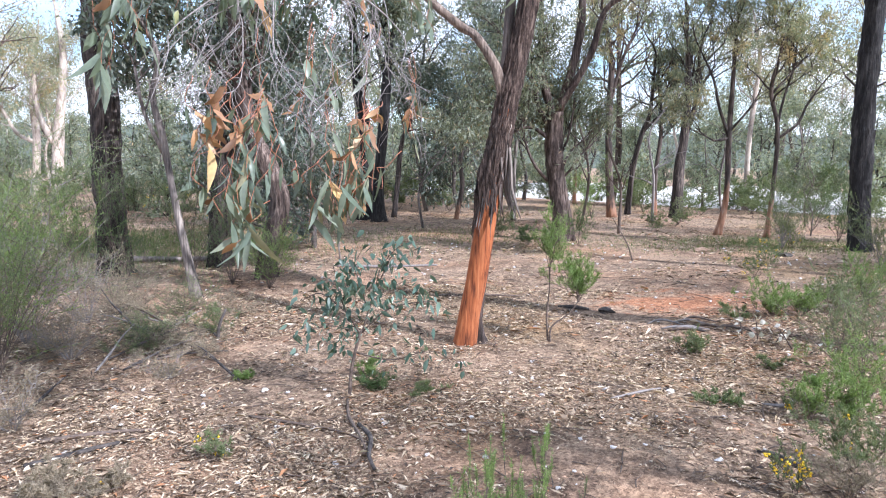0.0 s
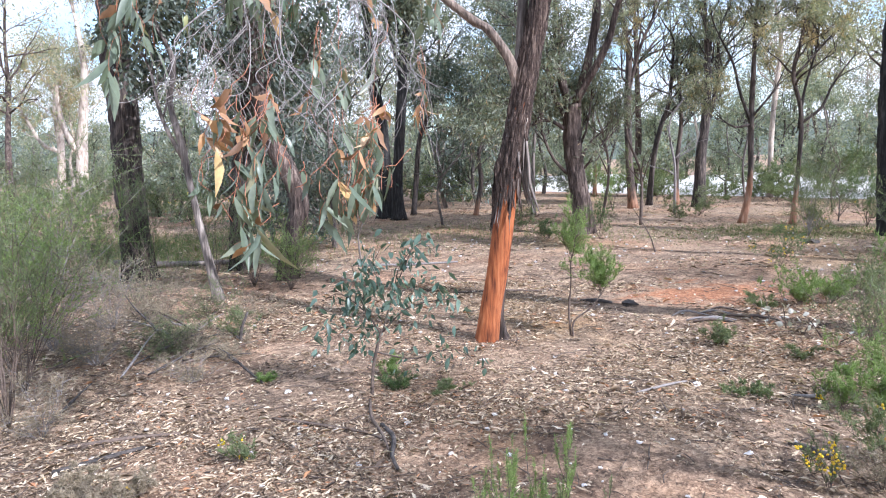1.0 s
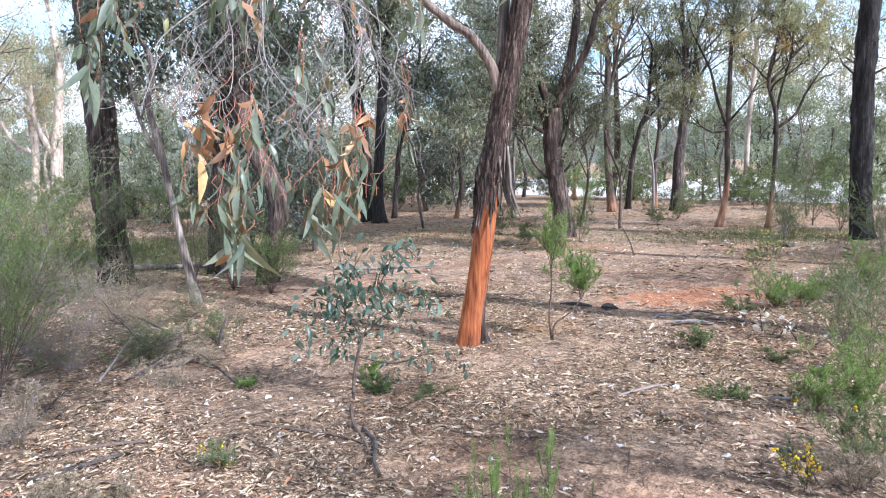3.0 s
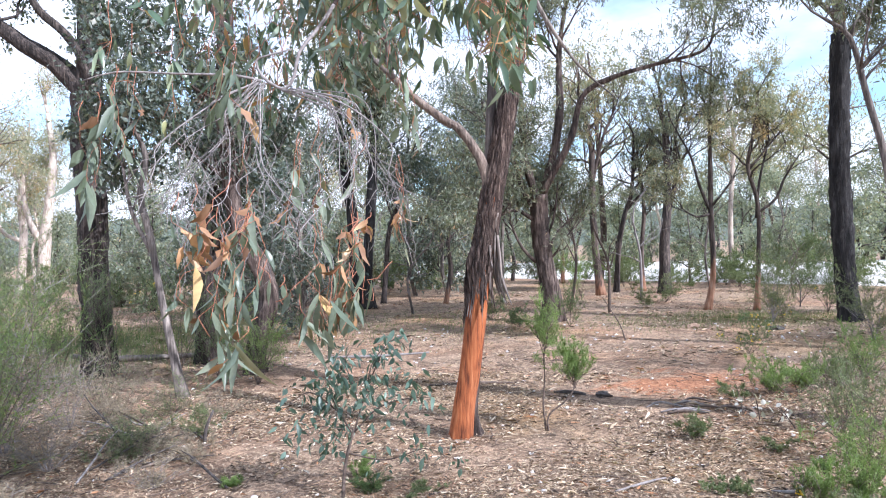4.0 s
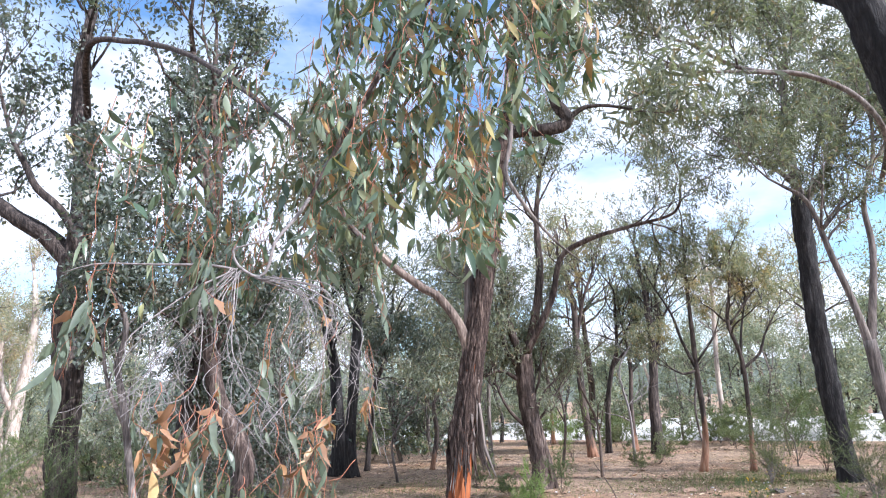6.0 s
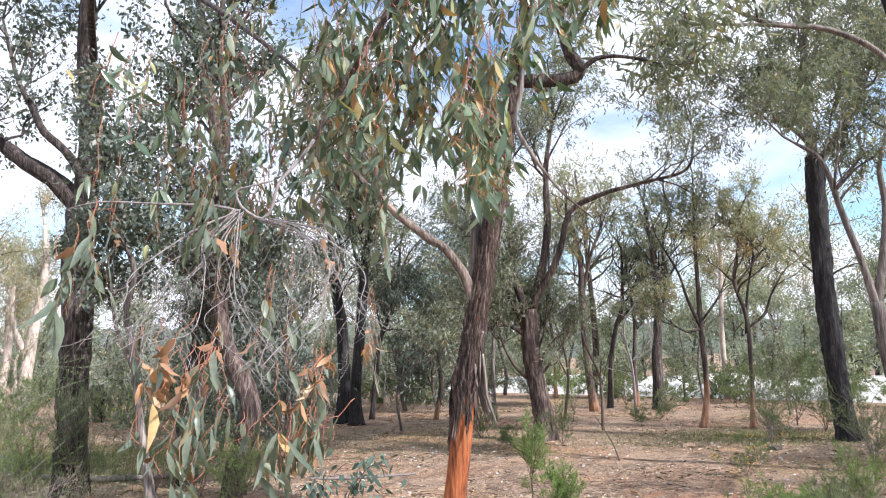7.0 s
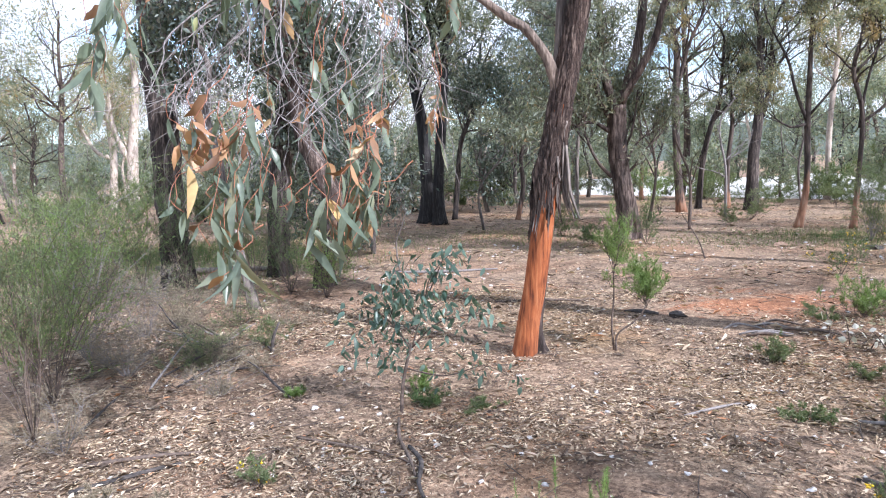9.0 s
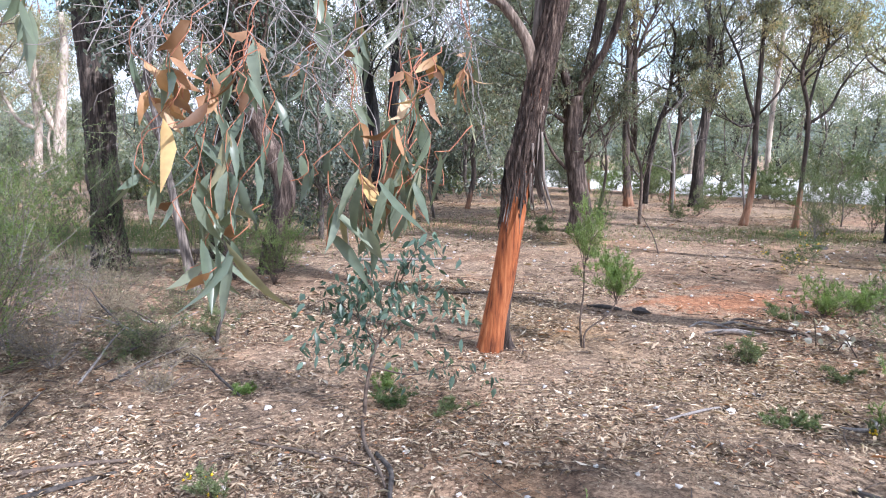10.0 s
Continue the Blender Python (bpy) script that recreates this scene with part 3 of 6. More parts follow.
MAIN_LIMBS = [
    ([(0.47, 5.6, 2.2, 0.06), (0.52, 5.62, 2.77, 0.048), (0.55, 5.64, 3.2, 0.043), (0.59, 5.66, 3.64, 0.038), (0.74, 5.7, 4.3, 0.036)], GREY_BARK),
    ([(0.50, 5.53, 2.3, 0.052), (0.41, 5.5, 2.58, 0.042), (0.24, 5.48, 2.83, 0.037), (0.11, 5.48, 2.92, 0.035), (-0.14, 5.47, 3.12, 0.033), (-0.30, 5.46, 3.28, 0.032), (-0.39, 5.46, 3.4, 0.03), (-0.39, 5.46, 3.58, 0.022), (-0.42, 5.46, 3.8, 0.019), (-0.49, 5.46, 4.1, 0.014)], LIMB_BARK),
    ([(-0.37, 5.46, 3.36, 0.028), (-0.55, 5.42, 3.55, 0.024), (-0.7, 5.38, 3.85, 0.018)], GREY_BARK),
    ([(0.98, 5.55, 4.45, 0.06), (1.17, 5.53, 4.44, 0.058), (1.46, 5.5, 4.43, 0.062), (1.6, 5.48, 4.5, 0.06), (1.5, 5.45, 4.66, 0.055), (1.45, 5.42, 4.84, 0.045), (1.4, 5.4, 5.0, 0.03)], DARK_BARK),
    ([(1.56, 5.48, 4.47, 0.03), (1.75, 5.46, 4.6, 0.022), (1.98, 5.44, 4.6, 0.015), (2.3, 5.4, 4.5, 0.008)], DARK_BARK),
    ([(1.05, 5.5, 5.0, 0.024), (1.0, 4.75, 4.62, 0.02), (0.98, 4.62, 4.17, 0.019), (0.95, 4.6, 3.92, 0.018), (0.9, 4.6, 3.7, 0.017), (1.03, 4.6, 3.42, 0.014), (1.24, 4.62, 3.12, 0.01), (1.5, 4.7, 2.9, 0.004)], GREY_BARK),
]
twigs, tips = Geo(), []
for i, (sp, mt) in enumerate(MAIN_LIMBS):
    geo = Geo()
    s = tube(geo, sp, 20, 0.05, 0.09, 7, 30 + i)
    part("limb", geo, mt, main)
    if i not in (0, 5):
        ends_of(s, g, twigs, tips, 4, 0.8 if i else 1.1, 0.016, 1, 0.6, 0.3)
part("branchwork", twigs, GREY_BARK, main, kind="stuff")
part("crown", crown(tips, g, 20, 0.13, 0.22), GUM_LEAF, main, kind="stuff")

# ---- the bough that hangs down before the camera ----
bough = thing("drooping_bough", (0.4, 2.0, 3.8), "drooping gum bough with silver twigs, green and dead orange leaves", "branch")
geo = Geo()
tube(geo, [(1.14, 5.55, 5.7, 0.04), (1.05, 4.3, 5.5, 0.034), (0.8, 3.1, 4.9, 0.026), (0.4, 2.4, 3.9, 0.018), (0.1, 1.95, 3.1, 0.011), (-0.05, 1.77, 2.7, 0.008)], 9, 0.05, 0.1)
part("bough_stem", geo, BROWN_BARK, bough, "brown arching stem")
geo = Geo()
tube(geo, [(-0.05, 1.77, 2.7, 0.0075), (-0.1, 1.75, 2.62, 0.007), (-0.17, 1.7, 2.51, 0.0065), (-0.19, 1.7, 2.43, 0.006), (-0.23, 1.7, 2.38, 0.006), (-0.31, 1.7, 2.43, 0.0055), (-0.33, 1.7, 2.49, 0.0045), (-0.29, 1.7, 2.505, 0.0038), (-0.2, 1.72, 2.53, 0.003)], 9, 0.03, 0.1)
part("bough_stem", geo, TWIG_GREY, bough, "silver-grey crooked stem")
geo = Geo()
tube(geo, [(-0.31, 1.68, 2.41, 0.0055), (-0.40, 1.66, 2.43, 0.005), (-0.61, 1.65, 2.445, 0.004), (-0.82, 1.62, 2.455, 0.003), (-0.92, 1.58, 2.42, 0.0018)], 7, 0.05, 0.1)
part("dead_twig", geo, TWIG_GREY, bough)
geo = Geo()
tube(geo, [(-5.35, 8.9, 6.6, 0.06), (-4.6, 7.6, 7.0, 0.045), (-3.69, 7.0, 6.67, 0.036), (-2.91, 6.2, 6.10, 0.032), (-2.22, 5.4, 5.5, 0.028), (-1.64, 4.7, 4.92, 0.024), (-1.17, 4.1, 4.4, 0.02), (-0.83, 3.6, 4.0, 0.016), (-0.56, 3.2, 3.68, 0.012), (-0.34, 2.8, 3.37, 0.007)], 10, 0.08, 0.12)
part("limb", geo, DARK_BARK, bough, "long dark limb reaching over")


def leaf_meshes(material, g, ln, ratio, count=5, bend=0.4, crumple=0.0):
    out = []
    for i in range(count):
        geo = Geo()
        leaves(geo, np.zeros((1, 3)), np.array([[0, 0, -1.0]]), np.array([ln * (0.75 + 0.6 * i / count)]), np.array([ln * ratio * (1 + 0.12 * (i % 3))]), g, bend, True, crumple)
        out.append(geo.mesh("leaf", material))
    return out


g = np.random.RandomState(21)
M_GREEN, M_BROWN, M_YELLOW = leaf_meshes(LEAF_NEAR, g, 0.092, 0.21, 8, 0.5), leaf_meshes(LEAF_BROWN, g, 0.06, 0.34, 8, 0.6, 0.06), leaf_meshes(LEAF_YELLOW, g, 0.09, 0.24, 5, 0.3, 0.03)
M_BROAD = leaf_meshes(LEAF_NEAR, g, 0.07, 0.34, 5, 0.3)


def hang_leaf(parent, at, way, mesh, scale=1.0):
    """One leaf as a piece of its own, hung from its stalk end."""
    ob = new("leaf", mesh)
    q = Vector((0, 0, -1)).rotation_difference(Vector(way))
    spin = Matrix.Rotation(g.uniform(0, 6.28), 4, Vector((0, 0, 1)))
    ob.parent = parent
    ob.matrix_parent_inverse = Matrix.Translation(-bough.location) if parent.type == "EMPTY" else Matrix()
    ob.matrix_basis = Matrix.Translation(at) @ q.to_matrix().to_4x4() @ spin @ Matrix.Scale(scale, 4)
    return ob


def strand(top, tip, g, twig_geo, r=0.0035, sag=0.12, wander=0.03):
    """One hanging twig from top to tip; gives its line."""
    a, b = np.array(top, float), np.array(tip, float)
    pts = []
    for t in np.linspace(0, 1, 7):
        p = a + (b - a) * np.array([t ** 0.92, t ** 0.92, t ** 1.12]) + g.randn(3) * wander * min(1, 3 * t) * [1, 1, 0.5]
        pts.append((*p, r * (1 - 0.7 * t)))
    return tube(twig_geo, pts, 5, 0.04)


# bunches of leaves: centre, spread, height, count, share of dead leaves, size, share of broad leaves
BUNCHES = [
    ((-0.20, 0.9, 1.86), (0.055, 0.04), 0.12, 22, 0.66, 1.0, 0.0),
    ((-0.14, 0.9, 1.84), (0.025, 0.03), 0.08, 8, 0.7, 0.9, 0.0),
    ((-0.19, 0.9, 1.74), (0.06, 0.05), 0.18, 34, 0.08, 0.95, 0.0),
    ((-0.16, 0.9, 1.66), (0.03, 0.03), 0.12, 8, 0.35, 0.8, 0.0),
    ((-0.15, 0.9, 1.57), (0.022, 0.03), 0.08, 8, 0.3, 1.15, 0.0),
    ((-0.29, 0.92, 1.75), (0.03, 0.04), 0.14, 8, 0.05, 0.85, 0.2),
    ((-0.06, 0.93, 1.78), (0.03, 0.04), 0.12, 7, 0.05, 0.8, 0.2),
    ((0.12, 0.9, 1.74), (0.055, 0.04), 0.14, 30, 0.1, 0.9, 0.45),
    ((0.13, 0.9, 1.66), (0.05, 0.04), 0.1, 30, 0.5, 0.9, 0.3),
    ((0.17, 0.9, 1.83), (0.015, 0.03), 0.06, 9, 0.9, 0.7, 0.0),
    ((0.02, 0.9, 1.69), (0.018, 0.02), 0.05, 5, 0.0, 0.85, 1.0),
    ((0.19, 0.92, 1.7), (0.02, 0.03), 0.08, 7, 0.2, 0.9, 0.3),
    ((0.08, 0.9, 1.63), (0.04, 0.03), 0.08, 10, 0.15, 0.85, 0.0),
    ((0.22, 1.5, 1.92), (0.04, 0.05), 0.18, 16, 0.45, 0.85, 0.2),
    ((0.15, 1.5, 2.2), (0.1, 0.06), 0.2, 10, 0.15, 1.0, 0.1),
    ((-0.72, 1.3, 2.14), (0.09, 0.08), 0.2, 20, 0.06, 1.25, 0.1),
    ((-0.56, 1.3, 2.22), (0.08, 0.08), 0.2, 18, 0.08, 1.1, 0.1),
    ((-0.40, 1.4, 2.36), (0.1, 0.08), 0.16, 14, 0.05, 1.2, 0.1),
    ((-0.05, 1.4, 1.97), (0.14, 0.08), 0.24, 26, 0.15, 0.9, 0.2),
    ((-0.24, 1.4, 2.0), (0.1, 0.08), 0.2, 14, 0.3, 0.9, 0.1),
]


def twig_part(name, material, draw):
    geo = Geo()
    s = draw(geo)
    return s, part(name, geo, material, bough)


# silver twigs that arch out from the crook and hang down
FANS = [
    [(-0.32, 1.68, 2.41), (-0.42, 1.6, 2.30), (-0.52, 1.58, 2.19), (-0.49, 1.4, 2.03), (-0.44, 1.2, 1.91)],
    [(-0.31, 1.68, 2.41), (-0.39, 1.6, 2.28), (-0.46, 1.58, 2.16), (-0.39, 1.35, 2.0), (-0.28, 1.0, 1.9)],
    [(-0.30, 1.68, 2.40), (-0.30, 1.6, 2.26), (-0.27, 1.55, 2.09), (-0.14, 1.3, 1.97), (0.02, 1.0, 1.84)],
    [(-0.24, 1.7, 2.38), (-0.06, 1.6, 2.31), (0.02, 1.55, 2.2), (0.07, 1.35, 2.04), (0.14, 0.97, 1.88)],
    [(-0.20, 1.7, 2.38), (0.03, 1.6, 2.28), (0.10, 1.58, 2.16), (0.16, 1.55, 2.02), (0.2, 1.5, 1.93)],
]
for fan_line in FANS:
    for k in range(6):
        shift = g.randn(5, 3) * [0.045, 0.05, 0.022] * np.array([[0.15], [0.6], [1.0], [1.2], [1.5]])
        r0 = 0.0034 if k == 0 else g.uniform(0.0014, 0.0024)

        def fan(geo):
            line = tube(geo, [(*(np.array(p) + shift[i]), r0 * (1 - 0.16 * i)) for i, p in enumerate(fan_line)], 5, 0.03, 0.12)
            for c in range(4):
                q = line[int(len(line) * g.uniform(0.15, 0.9)), :3]
                strand(q, q + np.array([g.uniform(-0.14, 0.14), g.uniform(-0.15, 0.06), g.uniform(-0.3, -0.06)]), g, geo, 0.0012, wander=0.012)
            return line
        twig_part("twig", TWIG_GREY, fan)

for (cx, cy, cz), (sx, sy), hz, n, dead, big, broad in BUNCHES:
    for w in range(max(2, n // 5)):
        x, y = cx + g.randn() * sx * 0.7, cy + g.randn() * sy * 0.6
        top = (x + g.uniform(-0.06, 0.06), y + g.uniform(0.05, 0.14), cz + hz * g.uniform(0.7, 1.1))
        s, stalk = twig_part("leaf_stalk", TWIG_RED, lambda geo: strand(top, (x, y, cz - hz * 0.6), g, geo, 0.0012, wander=0.012))
        lines = s[len(s) // 6:]
        for i in range(n // max(2, n // 5)):
            p = lines[int(len(lines) * g.uniform(0.1, 0.99)), :3]
            u = g.rand()
            if g.rand() < dead:
                mesh, tilt = (M_BROWN[g.randint(8)] if u > 0.06 else M_YELLOW[g.randint(5)]), 0.65
            else:
                mesh, tilt = (M_BROAD[g.randint(5)] if g.rand() < broad else M_GREEN[g.randint(8)]), 0.36
            way = unit(np.array([g.randn() * tilt, g.randn() * tilt, -1.0]))
            hang_leaf(stalk, p, way, mesh, big * g.uniform(0.7, 1.2))
hang_leaf(bough, (-0.21, 0.86, 1.765), (0.08, 0, -1), M_YELLOW[4], 1.0)
for p, w, k in (((-0.13, 0.88, 1.575), (0.5, 0, -1), 1.25), ((-0.17, 0.88, 1.58), (0.05, 0, -1), 1.0), ((-0.145, 0.88, 1.57), (0.18, 0, -1), 0.9)):
    hang_leaf(bough, p, unit(np.array(w)), M_GREEN[7], k)
# dense hanging foliage higher up on the bough
mass_tw, mass = Geo(), Geo()


def spray(x, y, z, count, long):
    """A bunch of leaves on a short forked stalk."""
    top = np.array([x + g.uniform(-0.1, 0.1), y + 0.1, z + g.uniform(0.2, 0.4)])
    mid = np.array([x, y, z])
    tube(mass_tw, [(*top, 0.0022), (*((top + mid) / 2 + g.randn(3) * 0.03), 0.0018), (*mid, 0.0014)], 3, raw=True)
    ends = mid + g.randn(4, 3) * [0.05, 0.05, 0.04] - [0, 0, 0.05]
    for e in ends:
        tube(mass_tw, [(*mid, 0.0013), (*e, 0.0008)], 3, raw=True)
    at = np.concatenate([ends[g.randint(0, 4, count // 2)], top + (mid - top) * g.rand(count - count // 2, 1)]) + g.randn(count, 3) * 0.008
    ln = long * g.uniform(0.55, 1.2, count)
    leaves(mass, at, np.stack([g.randn(count) * 0.5, g.randn(count) * 0.5, -np.ones(count)], -1), ln, ln * g.uniform(0.2, 0.36, count), g, 0.5, True)


for k in range(400):
    cx = g.uniform(-0.05, 1.25)
    low = 2.85 if cx < 0.15 else 2.76 + 0.1 * math.sin(9 * cx) if cx < 0.62 else 2.62 + 0.9 * min(1.0, (cx - 0.62) * 2.6) ** 0.8
    low += 0.16 * math.sin(17 * cx + 2)
    cz = low + 1.5 * g.rand() ** 1.3
    if math.sin(7 * cx + 2.1 * cz) * math.sin(6 * cz - 3 * cx) > (0.45 if cx > 0.25 else 0.1):
        continue
    spray(cx, g.uniform(1.6, 2.6), cz, g.randint(7, 13), 0.115)
for k in range(60):
    spray(g.normal(0.62, 0.07), g.uniform(2.8, 3.3), g.uniform(2.75, 3.3), g.randint(4, 8), 0.12)
for k in range(115):
    cx, cy = g.uniform(-1.0, 0.12), g.uniform(1.8, 3.4)
    low = 2.42 + 0.12 * (cy - 1.9) + g.uniform(0, 0.9) * (1 + 0.2 * (cy - 1.9)) * (1.15 + 0.4 * cx)
    spray(cx, cy, low, g.randint(4, 9), 0.115)
part("leaf_stalk_mass", mass_tw, TWIG_RED, bough, kind="stuff")
part("foliage", mass, LEAF_NEAR_MANY, bough, "dense hanging sickle-shaped leaves", kind="stuff")

# ---- other trees of the wood, by their spines ----
gum((1.7, 14.05, 0), [
    [(1.70, 14.05, -0.05, 0.27), (1.73, 14.05, 0.47, 0.22), (1.56, 14.05, 1.65, 0.2), (1.53, 14.05, 2.75, 0.205)],
    [(1.50, 14.05, 2.6, 0.14), (1.33, 14.0, 3.23, 0.137), (1.22, 14.0, 3.73, 0.112), (1.23, 14.1, 4.75, 0.088), (1.10, 14.2, 6.2, 0.05)],
    [(1.55, 14.05, 2.6, 0.16), (1.84, 14.1, 3.45, 0.135), (2.06, 14.2, 4.57, 0.127), (2.10, 14.3, 5.86, 0.09), (2.33, 14.3, 7.2, 0.05)],
    [(1.62, 14.0, 2.8, 0.12), (2.25, 13.9, 3.92, 0.1), (2.51, 13.8, 4.79, 0.088), (3.17, 13.7, 5.14, 0.072), (4.06, 13.6, 5.34, 0.058), (5.03, 13.6, 5.6, 0.045), (5.23, 13.6, 6.31, 0.04)],
    [(1.95, 13.95, -0.05, 0.15), (1.88, 13.95, 0.5, 0.12), (1.74, 13.97, 1.2, 0.11), (1.66, 14.0, 2.0, 0.08)],
    [(1.42, 14.0, 2.2, 0.07), (1.10, 13.9, 2.42, 0.055), (0.85, 13.8, 2.4, 0.045), (0.62, 13.7, 2.3, 0.03)],
    [(1.42, 14.0, 1.3, 0.06), (1.15, 13.9, 1.6, 0.05), (0.98, 13.9, 1.95, 0.04), (0.9, 13.9, 2.2, 0.025)],
    [(1.4, 14.0, 2.5, 0.08), (1.18, 13.9, 2.85, 0.075), (1.1, 13.9, 3.3, 0.07), (0.9, 13.8, 3.6, 0.05)],
], BROWN_BARK, GUM_LEAF, "forked gum tree with rough brown bark and long limbs", 101, (7, 1.5, 2), 10, 0.125, 0.3, ridges=9, sides=26, frm=0.62, fill=0.6, thick=0.9, limb_thick=0.72)
gum((-5.39, 8.9, 0), [
    [(-5.39, 8.9, -0.05, 0.235), (-5.40, 8.9, 0.75, 0.2), (-5.42, 8.9, 1.6, 0.2), (-5.40, 8.9, 2.84, 0.205), (-5.45, 8.9, 3.48, 0.205), (-5.40, 8.9, 4.33, 0.2)],
    [(-5.42, 8.9, 4.2, 0.15), (-5.79, 8.85, 4.62, 0.129), (-6.16, 8.8, 4.87, 0.115), (-6.64, 8.8, 5.22, 0.1), (-7.22, 8.7, 5.71, 0.07)],
    [(-5.38, 8.9, 4.2, 0.175), (-5.36, 8.95, 5.13, 0.16), (-5.42, 9.0, 5.96, 0.145), (-5.60, 9.1, 6.72, 0.125), (-5.61, 9.1, 7.7, 0.1), (-5.55, 9.2, 8.7, 0.07)],
    [(-5.2, 8.85, 4.05, 0.06), (-5.45, 8.7, 4.87, 0.062), (-5.88, 8.6, 5.35, 0.055), (-6.09, 8.6, 5.73, 0.042), (-6.35, 8.6, 6.21, 0.03), (-6.65, 8.6, 7.19, 0.018)],
], DARK_BARK, GUM_LEAF_BLUE, "tall dark gum tree with furrowed bark and forked crown", 102, (5, 1.6, 2), 6, 0.11, 0.32, 0.5, ridges=11, sides=30, frm=0.6, fill=0.38)
gum((-3.37, 7.33, 0), [
    [(-3.37, 7.33, -0.03, 0.09), (-3.50, 7.33, 0.71, 0.06), (-3.63, 7.33, 1.48, 0.05), (-3.71, 7.33, 2.04, 0.055), (-3.81, 7.33, 2.52, 0.044), (-3.72, 7.33, 2.99, 0.042), (-3.93, 7.33, 3.52, 0.032), (-4.1, 7.3, 4.2, 0.02)],
    [(-3.69, 7.33, 1.8, 0.036), (-3.91, 7.3, 2.31, 0.03), (-4.0, 7.3, 2.86, 0.02)],
], GREY_BARK, GUM_LEAF_BLUE, "thin crooked grey sapling leaning to one side", 103, (6, 1.0, 2), 9, 0.09, 0.25, 0.5, sides=16, skip_trunk=False, frm=0.5, thick=0.8)
gum((-3.02, 8.87, 0), [
    [(-3.03, 8.87, -0.05, 0.14), (-2.94, 8.87, 0.53, 0.138), (-2.76, 8.87, 1.11, 0.13), (-2.90, 8.87, 1.6, 0.132), (-3.20, 8.87, 2.25, 0.112), (-3.30, 8.87, 3.34, 0.11), (-3.33, 8.87, 4.11, 0.105), (-3.29, 8.87, 4.98, 0.095), (-3.56, 8.87, 6.36, 0.08), (-3.65, 8.87, 7.52, 0.055)],
    [(-3.31, 8.87, 4.02, 0.08), (-3.21, 8.9, 5.24, 0.064), (-3.35, 9.0, 6.63, 0.048), (-3.33, 9.0, 7.79, 0.03)],
], BROWN_BARK, GUM_LEAF_BLUE, "crooked gum tree with reddish flaking bark", 104, (11, 1.5, 2), 9, 0.105, 0.3, 0.52, ridges=8, sides=22, skip_trunk=False, frm=0.26, fill=0.5)
gum((-4.22, 9.96, 0), [
    [(-4.20, 9.96, -0.05, 0.17), (-4.18, 9.96, 0.66, 0.168), (-4.08, 9.96, 1.59, 0.165), (-3.92, 9.96, 2.43, 0.155), (-3.83, 9.96, 3.33, 0.14), (-4.15, 9.96, 4.48, 0.105), (-4.46, 9.96, 5.38, 0.075)],
], DARK_BARK, GUM_LEAF_BLUE, "brown gum trunk with flaking bark", 105, (11, 1.5, 2), 9, 0.11, 0.3, 0.5, ridges=8, sides=22, frm=0.26, fill=0.6)
gum((-3.61, 19.02, 0), [[(-3.61, 19.02, -0.05, 0.25), (-3.56, 19.02, 0.97, 0.195), (-3.62, 19.02, 2.79, 0.165), (-3.81, 19.02, 4.0, 0.145), (-3.94, 19.02, 6.05, 0.11), (-4.08, 19.02, 8.02, 0.07)]],
    BLACK_BARK, GUM_LEAF, "dark charred gum trunk in a close pair", 106, (9, 1.9, 2), 6, 0.2, 0.4, frm=0.4, fill=0.7)
gum((-3.07, 18.31, 0), [
    [(-3.07, 18.31, -0.05, 0.2), (-3.09, 18.31, 1.0, 0.15), (-2.94, 18.31, 2.59, 0.15), (-2.83, 18.31, 3.83, 0.135), (-2.73, 18.31, 4.9, 0.11), (-2.37, 18.31, 6.1, 0.08)],
    [(-2.83, 18.31, 3.95, 0.08), (-3.12, 18.3, 5.21, 0.066), (-3.26, 18.3, 6.4, 0.045)],
], BLACK_BARK, GUM_LEAF, "dark charred gum trunk in a close pair", 107, (7, 1.7, 2), 6, 0.2, 0.4, skip_trunk=False, frm=0.55, fill=0.7)
gum((7.3, 12.8, 0), [
    [(7.30, 12.8, -0.05, 0.262), (7.24, 12.8, 1.03, 0.258), (7.19, 12.8, 2.6, 0.25), (7.23, 12.8, 4.24, 0.243), (7.29, 12.8, 5.52, 0.235)],
    [(7.29, 12.8, 5.4, 0.157), (7.25, 12.8, 6.37, 0.119), (7.32, 12.8, 7.61, 0.082), (7.58, 12.8, 9.0, 0.05)],
    [(7.30, 12.8, 5.3, 0.13), (7.73, 12.8, 5.85, 0.106), (8.09, 12.8, 6.31, 0.09), (8.51, 12.8, 7.14, 0.06)],
    [(7.27, 12.75, 5.7, 0.09), (7.00, 12.6, 5.9, 0.065), (6.64, 12.5, 6.17, 0.05), (6.33, 12.4, 6.38, 0.03)],
], BLACK_BARK, GUM_LEAF, "tall straight charred gum tree with high forked crown", 108, (9, 1.7, 2), 13, 0.15, 0.3, limb_bark=GREY_BARK, ridges=11, sides=30, frm=0.5, fill=0.6, thick=0.70)
